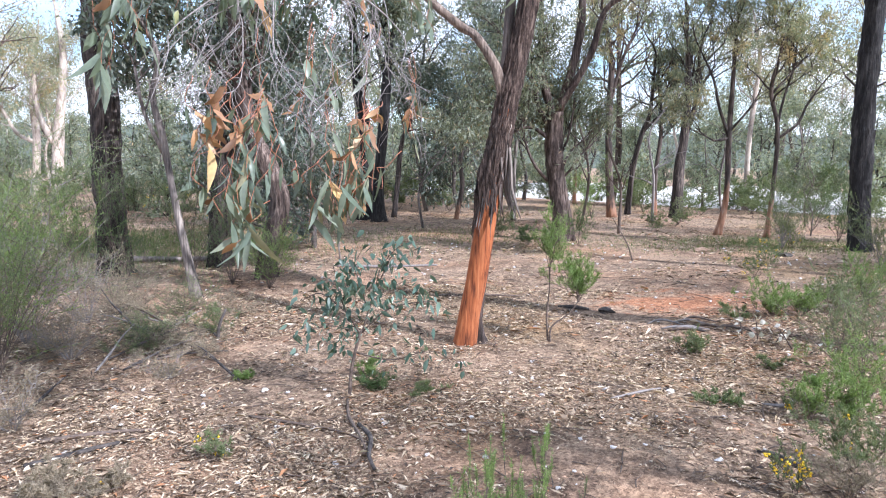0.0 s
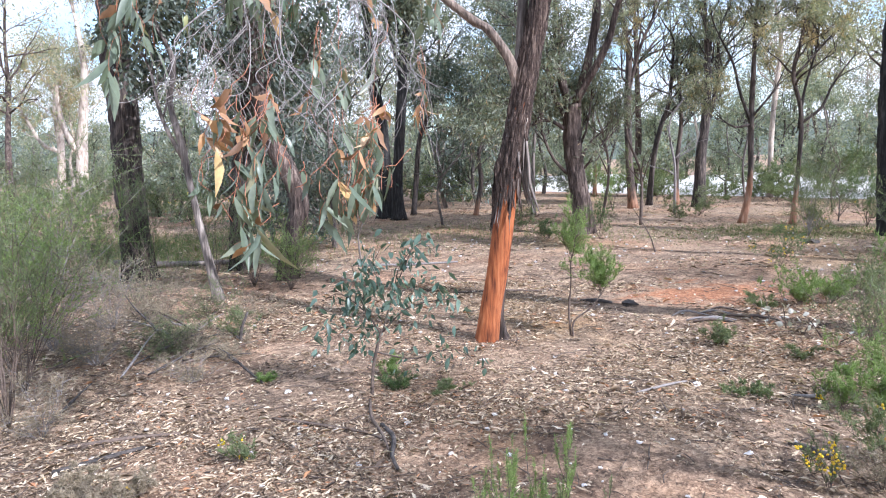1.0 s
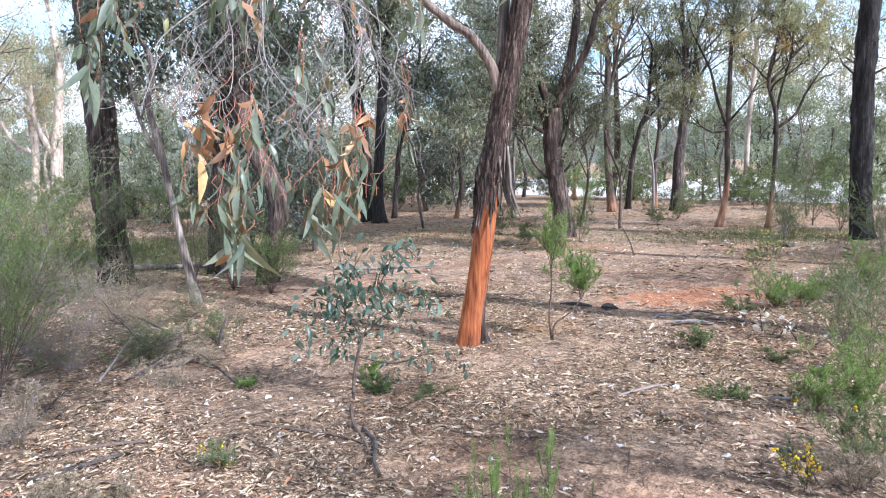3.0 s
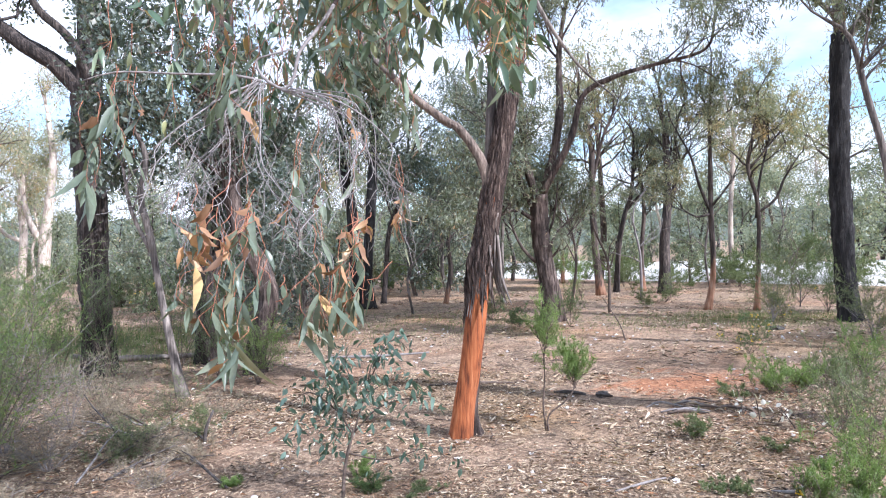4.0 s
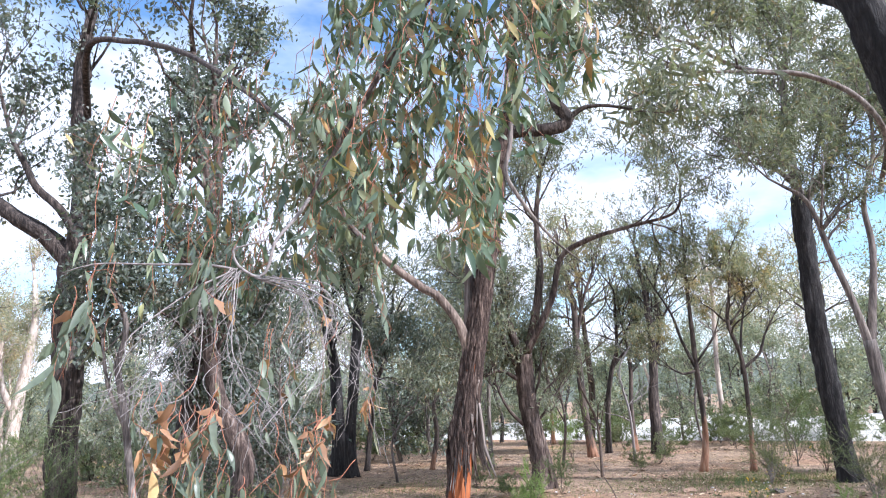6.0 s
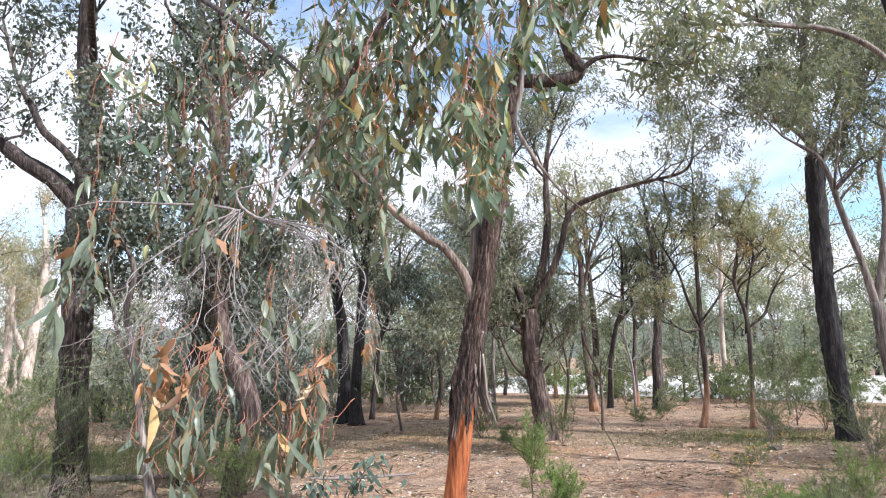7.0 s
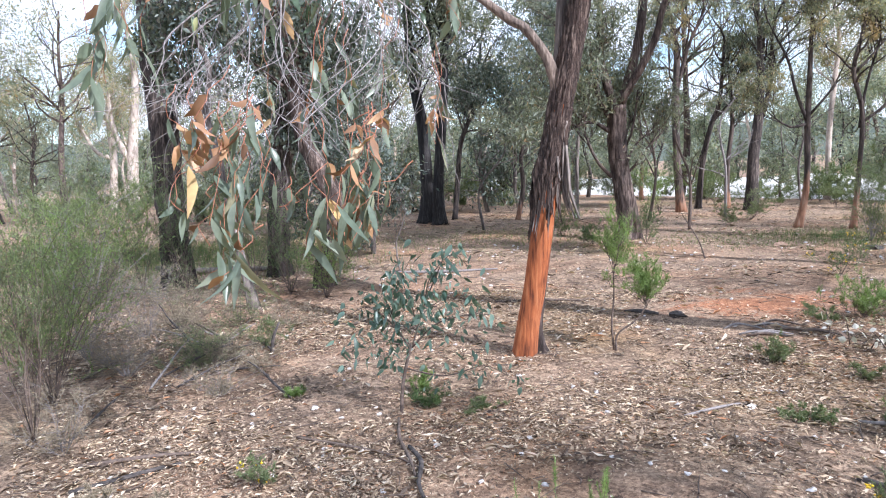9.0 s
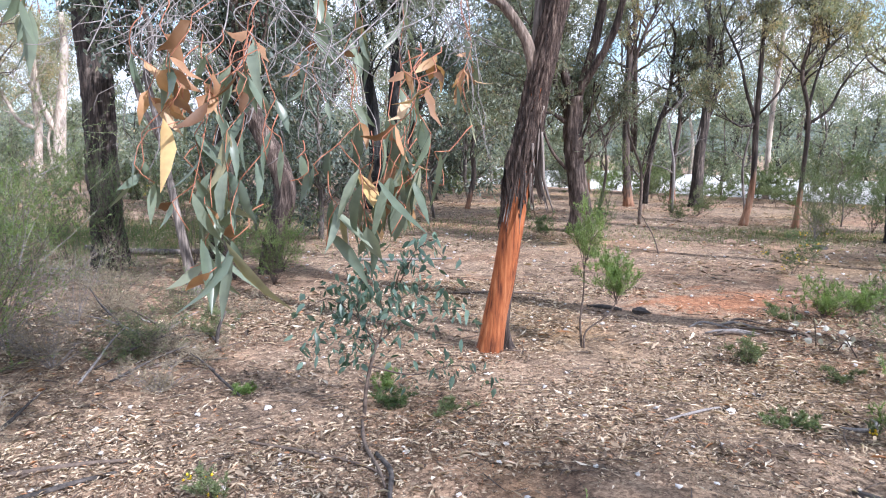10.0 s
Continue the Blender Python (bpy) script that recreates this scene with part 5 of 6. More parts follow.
shrub((2.48, 3.02), 0.4, 0.3, 34, 6500, NEEDLE_DULL, "olive shrub with yellow flower heads", 8, upright=0.6, nl=0.022, flowers=3)
shrub((2.3, 2.72), 0.34, 0.25, 30, 1750, NEEDLE_DRY, WISPY, 67, TWIG_BROWN, upright=0.5, nl=0.02)
shrub((2.03, 2.68), 0.32, 0.05, 9, 300, NEEDLE_DULL, "thin sprig with yellow flower heads", 68, upright=0.9, nl=0.018, flowers=8, wide=0.5)
shrub((2.02, 2.86), 0.24, 0.1, 9, 260, NEEDLE_DULL, "thin sprig with yellow flower heads", 69, upright=0.5, nl=0.018, flowers=6, wide=0.5)
shrub((2.5, 3.95), 0.2, 0.06, 8, 200, NEEDLE_DULL, "thin sprig with yellow flower heads", 73, upright=0.8, nl=0.018, flowers=3, wide=0.5)
# middle
shrub((0.95, 5.72), 0.66, 0.13, 20, 5000, NEEDLE, "slender fine-leaved shrub on a bent stem", 10, upright=1.4, foot=(0.0, 0.7))
shrub((0.97, 5.7), 0.48, 0.24, 36, 9000, NEEDLE, "bright green tufted shrub on a bent stem", 11, upright=1.5, foot=(0.26, 0.42))
shrub((0.47, 1.45), 0.88, 0.035, 21, 6000, NEEDLE, "slender upright bright green shrub", 12, upright=1.4, nl=0.016, nw=0.0022, bare=0.35, wide=0.22)
shrub((0.61, 1.5), 0.88, 0.035, 21, 5000, NEEDLE, "slender upright green shrub", 13, upright=1.4, nl=0.016, nw=0.002, bare=0.35, wide=0.25)
shrub((0.75, 1.48), 0.76, 0.025, 9, 900, NEEDLE_DULL, "slender upright dull green shrub", 14, upright=1.4, nl=0.016, nw=0.002, bare=0.35, wide=0.25)
shrub((2.2, 5.28), 0.24, 0.18, 26, 2600, NEEDLE_DULL, "tuft of green shoots on the litter", 15, upright=0.9)
shrub((-0.55, 4.35), 0.22, 0.1, 14, 1600, NEEDLE, "small bright green tuft", 16, upright=0.9)
shrub((-0.45, 4.1), 0.16, 0.16, 18, 1800, NEEDLE_DARK, "low dark green tuft", 17, upright=0.3)
shrub((-0.05, 4.15), 0.1, 0.18, 18, 1500, NEEDLE_DULL, "low grey-green tuft of leaves", 18, upright=0.2)
shrub((-1.56, 4.3), 0.1, 0.1, 16, 1400, NEEDLE, "low bright green tuft", 19, upright=0.4)
shrub((-1.1, 2.81), 0.24, 0.1, 12, 1800, NEEDLE_DULL, "small daisy plant with yellow flowers", 20, upright=0.8, nl=0.02, flowers=4)
shrub((-1.55, 2.42), 0.16, 0.2, 26, 3600, NEEDLE_DRY, "low dry brown tuft with yellow flowers", 21, upright=0.3, flowers=3)
shrub((-1.85, 2.3), 0.18, 0.25, 30, 4000, NEEDLE_DRY, "low dry brown tuft", 22, upright=0.3)
shrub((2.1, 4.07), 0.12, 0.22, 30, 2600, NEEDLE_DULL, "low mat of small green leaves", 23, upright=0.2, nl=0.022, nw=0.006)
shrub((2.75, 5.0), 0.14, 0.2, 14, 1100, NEEDLE_DULL, "low grey-green tuft of leaves", 24, upright=0.3)
# left of the clearing
shrub((-3.0, 3.3), 1.7, 0.4, 50, 4950, NEEDLE_DULL, "tall feathery olive shrub with brown stems", 27, TWIG_BROWN, upright=0.9, nl=0.026, wide=0.7, bare=0.4, nw=0.006)
shrub((-2.6, 3.1), 0.5, 0.4, 30, 800, NEEDLE_DRY, WISPY, 28, TWIG_GREY, upright=0.3)
shrub((-3.35, 3.9), 1.6, 0.5, 50, 6050, NEEDLE, GREENISH, 30, upright=0.7, nw=0.006)
shrub((-4.3, 5.4), 2.3, 0.7, 46, 8800, NEEDLE_DULL, OLIVE, 32, TWIG_GREY, upright=0.5, nl=0.032, nw=0.006)
shrub((-4.0, 5.1), 1.15, 0.5, 40, 1100, NEEDLE_DRY, WISPY, 33, TWIG_GREY, upright=0.3, nw=0.006)
shrub((-5.6, 6.8), 1.9, 0.8, 46, 5720, NEEDLE, GREENISH, 34, upright=0.5, nl=0.035, nw=0.006)
shrub((-4.9, 8.35), 2.1, 0.45, 30, 7800, NEEDLE_DARK, "tall fine-leaved green shrub before a dark trunk", 35, upright=1.0, nl=0.035)
shrub((-5.6, 8.3), 1.7, 0.4, 26, 5850, NEEDLE_DARK, "tall fine-leaved green shrub before a dark trunk", 36, upright=1.0, nl=0.035)
shrub((-4.3, 9.2), 2.0, 0.6, 30, 6500, NEEDLE_DARK, "tall dark green fine-leaved shrub", 37, upright=0.7, nl=0.035)
shrub((-2.7, 8.1), 1.25, 0.45, 36, 6500, NEEDLE, "dark green shrub at a gum's foot", 38, upright=0.4, nl=0.035)
shrub((-3.3, 8.3), 1.4, 0.4, 30, 3900, NEEDLE_DARK, "dark green shrub at a gum's foot", 39, upright=0.5, nl=0.035)
shrub((-2.4, 5.6), 0.35, 0.3, 26, 2400, NEEDLE_DULL, "low grey-green shrub among dead sticks", 40, upright=0.4)
shrub((-3.3, 6.0), 0.45, 0.6, 40, 2500, NEEDLE_DRY, "low tangle of dry twigs", 41, TWIG_BROWN, upright=0.2)
shrub((-7.8, 9.5), 1.6, 0.8, 36, 5850, NEEDLE_DULL, OLIVE, 42, upright=0.5, nl=0.04, nw=0.004)
shrub((-9.0, 12.0), 1.5, 0.9, 36, 5850, NEEDLE, GREENISH, 43, upright=0.5, nl=0.045, nw=0.005)
shrub((-7.0, 14.5), 1.4, 0.9, 34, 5200, NEEDLE_DULL, OLIVE, 44, upright=0.5, nl=0.05, nw=0.006, flowers=14)
shrub((-11.5, 15.0), 1.9, 1.2, 36, 5850, NEEDLE_DULL, OLIVE, 45, upright=0.5, nl=0.05, nw=0.006)
shrub((-2.75, 5.05), 0.24, 0.45, 70, 900, NEEDLE_DRY, "low dark tangle of twigs and leaves", 46, CHAR, upright=0.15, nl=0.02)
shrub((-2.15, 4.9), 0.26, 0.4, 30, 1300, NEEDLE_DRY, "low tangle of dead grey twigs", 47, TWIG_BROWN, upright=0.15)
shrub((-3.6, 4.9), 0.5, 0.6, 40, 1250, NEEDLE_DRY, "low tangle of dead grey twigs", 48, TWIG_GREY, upright=0.2)
shrub((-2.55, 6.4), 0.3, 0.6, 36, 1750, NEEDLE_DRY, "low tangle of dead grey twigs", 49, TWIG_BROWN, upright=0.15)
shrub((-2.95, 5.4), 0.34, 0.5, 90, 1500, NEEDLE_DULL, "low dark tangle of twigs and leaves", 64, CHAR, upright=0.2, nl=0.02)
shrub((-2.45, 5.2), 0.28, 0.45, 80, 1600, NEEDLE_DRY, "low dark tangle of twigs and leaves", 65, CHAR, upright=0.15, nl=0.02)
shrub((-3.7, 6.2), 0.6, 0.6, 60, 3500, NEEDLE_DRY, "low dark tangle of twigs and leaves", 66, CHAR, upright=0.2, nl=0.025)
# farther, right and middle
shrub((4.15, 9.4), 0.7, 0.55, 26, 3250, NEEDLE_DARK, "sparse dark shrub with yellow flowers", 50, upright=0.1, nl=0.035, flowers=14)
shrub((7.6, 14.3), 1.4, 0.6, 30, 7800, NEEDLE_DARK, "tall feathery green shrub", 51, upright=0.6, nl=0.045, nw=0.004)
shrub((6.3, 13.4), 0.8, 0.6, 26, 3250, NEEDLE_DULL, "low shrub with yellow flowers", 54, upright=0.3, nl=0.04, flowers=14)
shrub((8.0, 16.5), 1.6, 0.8, 28, 5200, NEEDLE_DARK, "tall feathery green shrub", 55, upright=0.5, nl=0.05, nw=0.005)
shrub((5.0, 17.6), 0.9, 0.7, 30, 3900, NEEDLE_DULL, OLIVE, 56, upright=0.3, nl=0.05, nw=0.006)
shrub((4.3, 16.6), 0.55, 0.5, 24, 1950, NEEDLE_DULL, OLIVE, 57, upright=0.3, nl=0.05, nw=0.006)
shrub((3.1, 19.8), 1.8, 0.6, 28, 5200, NEEDLE, GREENISH, 58, upright=0.7, nl=0.055, nw=0.006)
shrub((0.4, 14.9), 0.75, 0.8, 34, 4550, NEEDLE_DULL, OLIVE, 59, upright=0.3, nl=0.05, nw=0.005)
shrub((1.0, 13.2), 0.55, 0.5, 26, 2600, NEEDLE_DARK, "dark green shrub before a forked gum", 60, upright=0.4, nl=0.045, nw=0.005)
shrub((2.0, 13.0), 1.0, 0.35, 18, 2600, NEEDLE_DARK, "slender green fine-leaved shrub", 61, upright=0.8, nl=0.045, nw=0.005)
shrub((6.45, 10.4), 1.25, 0.6, 40, 6500, NEEDLE_DULL, "feathery green shrub before a charred trunk", 70, TWIG_GREY, upright=0.7, nl=0.04, nw=0.004)
shrub((7.3, 10.1), 1.35, 0.7, 40, 8000, NEEDLE_DARK, "feathery green shrub before a charred trunk", 71, TWIG_GREY, upright=0.7, nl=0.04, nw=0.004)
shrub((5.95, 13.0), 1.55, 0.42, 36, 6000, NEEDLE_DULL, "tall feathery green shrub", 72, TWIG_GREY, upright=0.8, nl=0.045, nw=0.005)
# dry tangle at the left
for i, (x, y, h, sp) in enumerate(((-3.3, 4.7, 0.65, 0.5), (-2.7, 4.9, 0.35, 0.45), (-3.9, 5.9, 0.95, 0.6), (-3.1, 6.4, 0.55, 0.55), (-2.2, 4.3, 0.3, 0.4), (-4.2, 6.9, 0.9, 0.6))):
    shrub((x, y), h, sp, 60, 1400, (NEEDLE_DRY, NEEDLE_DULL)[i % 2], "tangle of dry grey twigs with few leaves", 80 + i, (TWIG_GREY, TWIG_BROWN)[i % 2], nl=0.022, upright=0.25, shoots=3, bare=0.1)
g = np.random.RandomState(91)
back = shrub((0, 0), 1.5, 1.0, 18, 2400, NEEDLE_DULL, "olive shrub of the undergrowth behind", 62, upright=0.4, nl=0.08, nw=0.014, shoots=2)
back2 = shrub((0, 0), 1.2, 0.9, 18, 2200, NEEDLE_DULL, "green shrub of the undergrowth behind", 63, upright=0.4, nl=0.08, nw=0.014, shoots=2)
back.location, back2.location = (-9.5, 22, 0), (-5.5, 24, 0)
for i in range(28):
    a, d = g.uniform(-0.7, 0.5), g.uniform(21.0, 32)
    sc = g.uniform(0.7, 1.4)
    ob = copy_thing((back, back2)[i % 2], pose(d * math.sin(a), d * math.cos(a), 0, 0, 0, g.uniform(0, 360)))
    ob.scale = (sc, sc, sc)

for i in range(22):
    t = (i + g.uniform(-0.3, 0.3)) / 21
    if i in (8, 13, 17):
        continue
    sc = g.uniform(0.6, 0.95)
    ob = copy_thing((back, back2)[i % 2], pose(-6.5 + 20.0 * t, 36.4 - 19.0 * t, 0, 0, 0, g.uniform(0, 360)))
    ob.scale = (sc * 1.3, sc * 1.3, sc)

for i in range(11):
    t = (i + g.uniform(-0.35, 0.35)) / 10
    sc = g.uniform(0.4, 0.75)
    ob = copy_thing((back, back2)[i % 2], pose(4.6 + 8.0 * t, 23.5 - 7.0 * t, 0, 0, 0, g.uniform(0, 360)))
    ob.scale = (sc * 1.3, sc * 1.3, sc)


# ---- dead saplings, bare and pale ----
def dead_sapling(at, h, seed, material, label):
    g = np.random.RandomState(seed)
    ob = thing("dead_sapling", (*at, 0), label, "sapling", "dead saplings")
    geo, tw, tips = Geo(), Geo(), []
    x, y = at
    s = tube(geo, [(x, y, -0.03, 0.012 * h), (x + g.randn() * 0.06 * h, y, h * 0.35, 0.009 * h), (x + g.randn() * 0.1 * h, y, h * 0.7, 0.006 * h), (x + g.randn() * 0.14 * h, y, h, 0.002 * h)], 7, 0.2, 0.1)
    part("stem", geo, material, ob)
    for i in range(7):
        q = s[int(len(s) * g.uniform(0.25, 0.95))]
        grow(tw, q[:3], unit(np.array([g.randn(), g.randn() * 0.5, 0.6])), h * g.uniform(0.2, 0.4), q[3] * 0.6, 1, g, tips, 0.15, 0.8, kids=(2, 3))
    part("branchwork", tw, material, ob, kind="stuff")


for x, y, h, k in ((7.6, 15.6, 1.5, 1), (3.2, 15.5, 3.4, 2), (4.6, 18.5, 3.6, 3), (-2.2, 10.2, 1.4, 4), (8.4, 17.8, 1.8, 5), (0.2, 17.0, 2.6, 6), (-1.6, 16.5, 3.0, 7), (2.6, 18.0, 3.8, 8), (-5.0, 13.5, 2.4, 9), (6.6, 18.8, 3.4, 10), (-7.5, 17.0, 3.5, 11)):
    dead_sapling((x, y), h, 500 + k, (TWIG_GREY, GREY_BARK, TWIG_BROWN)[k % 3], "bare dead sapling with thin twigs")


# ---- young gum with blue-green leaves ----
g = np.random.RandomState(41)
sap = thing("gum_sapling", (-0.62, 3.99, 0), "young gum sapling with drooping blue-green leaves", "sapling")
T_LEAF = leaf_meshes(LEAF_TEAL, g, 0.08, 0.4)
stems = [
    [(-0.62, 3.99, -0.03, 0.014), (-0.6, 3.99, 0.2, 0.012), (-0.55, 4.0, 0.42, 0.011), (-0.52, 4.0, 0.5, 0.009)],
    [(-0.53, 4.0, 0.46, 0.007), (-0.66, 4.0, 0.7, 0.005), (-0.72, 3.98, 0.98, 0.003)],
    [(-0.52, 4.0, 0.48, 0.007), (-0.42, 4.0, 0.78, 0.005), (-0.28, 3.98, 1.08, 0.003)],
    [(-0.52, 4.0, 0.48, 0.007), (-0.32, 4.0, 0.66, 0.005), (-0.02, 4.0, 0.72, 0.003), (0.12, 4.0, 0.66, 0.002)],
    [(-0.58, 4.0, 0.33, 0.007), (-0.3, 4.0, 0.28, 0.005), (-0.02, 3.98, 0.36, 0.003), (0.15, 3.96, 0.3, 0.002)],
    [(-0.6, 4.0, 0.6, 0.005), (-0.82, 4.02, 0.76, 0.004), (-0.98, 4.05, 0.7, 0.002)],
    [(-0.48, 4.0, 0.65, 0.005), (-0.5, 3.9, 0.85, 0.004), (-0.55, 3.85, 1.02, 0.002)],
    [(-0.5, 4.0, 0.55, 0.006), (-0.45, 4.15, 0.7, 0.004), (-0.2, 4.25, 0.85, 0.002)],
    [(-0.6, 4.0, 0.5, 0.005), (-0.75, 3.9, 0.55, 0.004), (-0.95, 3.85, 0.5, 0.002)],
    [(-0.42, 4.0, 0.78, 0.004), (-0.36, 3.96, 0.98, 0.003), (-0.2, 3.94, 1.14, 0.0025), (-0.08, 3.94, 1.04, 0.002)],
    [(-0.66, 4.0, 0.7, 0.004), (-0.6, 3.98, 0.92, 0.003), (-0.5, 3.97, 1.1, 0.002)],
    [(-0.53, 4.0, 0.5, 0.005), (-0.62, 4.08, 0.5, 0.004), (-0.7, 4.1, 0.36, 0.002)],
]
for i, sp in enumerate(stems):
    geo = Geo()
    s = tube(geo, sp, 8, 0.04, 0.08)
    st = part("stem", geo, TWIG_BROWN, sap)
    for k in range(44 if i else 0):
        q = s[int(len(s) * g.uniform(0.25, 0.999)), :3] + g.randn(3) * 0.068
        ob = new("leaf", T_LEAF[g.randint(5)])
        w = unit(np.array([g.randn() * 0.6, g.randn() * 0.6, -0.9]))
        ob.parent = st
        ob.matrix_basis = Matrix.Translation(q) @ Vector((0, 0, -1)).rotation_difference(Vector(w)).to_matrix().to_4x4() @ Matrix.Rotation(g.uniform(0, 6.28), 4, "Z") @ Matrix.Scale(g.uniform(0.55, 1.15), 4)

# fallen twig with pale round leaves
fallen = thing("fallen_branch", (2.9, 5.8, 0), "fallen gum twig with pale round dead leaves", "branch")
P_LEAF = leaf_meshes(LEAF_PALE, g, 0.065, 0.75)
for i in range(5):
    geo = Geo()
    a = np.array([2.85 + 0.1 * i, 5.95 - 0.14 * i, 0.02])
    b = a + np.array([g.uniform(-0.3, 0.3), g.uniform(-0.3, 0.1), g.uniform(0.12, 0.4)])
    s = tube(geo, [(*a, 0.006), (*((a + b) / 2 + [0, 0, 0.05]), 0.004), (*b, 0.002)], 6, 0.05)
    part("twig", geo, TWIG_BROWN, fallen)
    for k in range(7):
        q = s[int(len(s) * g.uniform(0.1, 0.999)), :3] + g.randn(3) * [0.04, 0.04, 0.03]
        ob = new("leaf", P_LEAF[g.randint(5)])
        w = unit(g.randn(3))
        ob.parent = fallen
        ob.matrix_parent_inverse = Matrix.Translation(-fallen.location)
        ob.matrix_basis = Matrix.Translation((q[0], q[1], max(0.05, q[2]))) @ Vector((0, 0, -1)).rotation_difference(Vector(w)).to_matrix().to_4x4() @ Matrix.Scale(g.uniform(0.7, 1.1), 4)


# ---- things on the ground ----
def stick(points, material, label, sides=8, category="stick", name="stick", rough=0.15, seed=0, ridges=0):
    geo = Geo()
    pts = [(x, y, float(gz(x, y)) + z, r) for x, y, z, r in points]
    tube(geo, pts, sides, 0.05, rough, ridges, seed)
    return whole(name, geo, material, label, category, "sticks on the ground")


stick([(1.15, 7.2, 0.015, 0.008), (1.32, 7.12, 0.03, 0.022), (1.5, 7.05, 0.02, 0.012)], CHAR, "short weathered dark stick on the litter", 9, seed=3, rough=0.35)
stick([(2.03, 3.22, 0.01, 0.008), (2.08, 3.17, 0.018, 0.018), (2.15, 3.09, 0.02, 0.02), (2.22, 3.01, 0.014, 0.016), (2.25, 2.97, 0.01, 0.005)], CHAR, "piece of charred bark on the soil", 14, "bark", "bark_piece", 0.3, 5, 6)
stick([(-1.2, 3.5, 0.015, 0.008), (-0.85, 3.42, 0.02, 0.011), (-0.5, 3.3, 0.015, 0.008), (-0.3, 3.15, 0.015, 0.006)], TWIG_BROWN, "bent brown stick on the litter", 8, seed=6)
stick([(-0.6, 3.85, 0.02, 0.009), (-0.52, 3.55, 0.02, 0.012), (-0.38, 3.25, 0.02, 0.011), (-0.3, 3.05, 0.015, 0.007)], TWIG_BROWN, "bent brown stick on the litter", 8, seed=7)
stick([(-0.42, 3.4, 0.03, 0.012), (-0.3, 3.2, 0.03, 0.014), (-0.26, 2.95, 0.03, 0.012), (-0.2, 2.82, 0.02, 0.01)], CHAR, "dark curved stick on the litter", 8, seed=8)
stick([(-2.27, 5.45, -0.02, 0.018), (-2.25, 5.45, 0.14, 0.015), (-2.18, 5.46, 0.3, 0.01)], CHAR, "charred stub standing in the soil", 9, "stub", "stump", seed=9)
stick([(-2.95, 5.3, 0.02, 0.014), (-3.15, 5.4, 0.18, 0.012), (-3.4, 5.55, 0.3, 0.008), (-3.6, 5.7, 0.42, 0.004)], CHAR, "charred branch leaning over the litter", 8, seed=10)
stick([(-2.7, 5.5, 0.02, 0.014), (-2.95, 5.6, 0.15, 0.012), (-3.3, 5.8, 0.22, 0.008)], TWIG_BROWN, "dead branch leaning over the litter", 8, seed=11)
stick([(-2.35, 2.9, 0.015, 0.016), (-2.0, 3.1, 0.02, 0.014), (-1.7, 3.2, 0.015, 0.008)], TWIG_BROWN, "brown stick on the litter", 8, seed=12)
stick([(-2.15, 2.6, 0.015, 0.018), (-1.9, 2.9, 0.02, 0.014), (-1.75, 3.05, 0.015, 0.01)], CHAR, "dark stick on the litter", 8, seed=13)
stick([(2.35, 4.05, 0.02, 0.006), (2.5, 4.0, 0.03, 0.016), (2.58, 4.08, 0.05, 0.013), (2.6, 4.2, 0.03, 0.005)], TWIG_GREY, "pale curved piece of bark", 9, "bark", "bark_piece", 0.2, 14)
stick([(1.3, 4.05, 0.015, 0.008), (1.55, 4.2, 0.02, 0.01), (1.7, 4.28, 0.02, 0.006)], TWIG_GREY, "pale stick on the litter", 8, seed=15)
stick([(2.75, 11.2, -0.02, 0.014), (2.65, 11.25, 0.3, 0.01), (2.4, 11.4, 0.75, 0.005)], TWIG_BROWN, "bare dead stem standing in the soil", 7, seed=17)
stick([(-0.35, 7.6, 0.02, 0.012), (0.2, 7.7, 0.02, 0.014), (0.7, 7.75, 0.02, 0.01)], TWIG_BROWN, "long stick on the litter", 7, seed=18)
stick([(-2.2, 9.9, 0.02, 0.02), (-1.4, 10.0, 0.03, 0.02), (-0.6, 10.3, 0.02, 0.012)], TWIG_GREY, "long fallen branch on the litter", 8, seed=19)
stick([(-6.9, 10.6, 0.04, 0.05), (-5.6, 10.2, 0.06, 0.05), (-4.2, 10.4, 0.04, 0.035)], GREY_BARK, "fallen log lying behind a tree", 10, "log", "log", seed=20)
for i in range(9):
    g2 = np.random.RandomState(60 + i)
    x, y = 2.3 + g2.uniform(-0.3, 0.5), 6.35 + g2.uniform(-0.25, 0.3)
    stick([(x, y, 0.01, 0.008), (x + 0.15, y + g2.uniform(-0.05, 0.1), 0.035, 0.014), (x + 0.36, y - 0.05, 0.015, 0.006)], (TWIG_GREY, TWIG_BROWN)[i % 2], "curled strip of fallen bark", 6, "bark", "bark_piece", 0.3, 60 + i)

g = np.random.RandomState(15)
for i in range(16):
    x, y, a, ln = -2.7 + g.randn() * 0.6, 5.2 + g.randn() * 0.7, g.uniform(0, 3.14), g.uniform(0.35, 0.9)
    dx, dy, up = math.cos(a) * ln, math.sin(a) * ln, g.uniform(0.0, 0.22)
    stick([(x, y, 0.012, 0.009), (x + dx * 0.35, y + dy * 0.35 + g.randn() * 0.03, 0.02 + up * 0.4, 0.011), (x + dx * 0.7, y + dy * 0.7, 0.02 + up * 0.8, 0.007), (x + dx, y + dy, 0.015 + up, 0.003)], (CHAR, TWIG_BROWN, CHAR, TWIG_GREY)[i % 4], ("charred stick in the dry tangle", "brown stick in the dry tangle", "charred stick in the dry tangle", "grey stick in the dry tangle")[i % 4], 7, seed=30 + i)
g = np.random.RandomState(5)
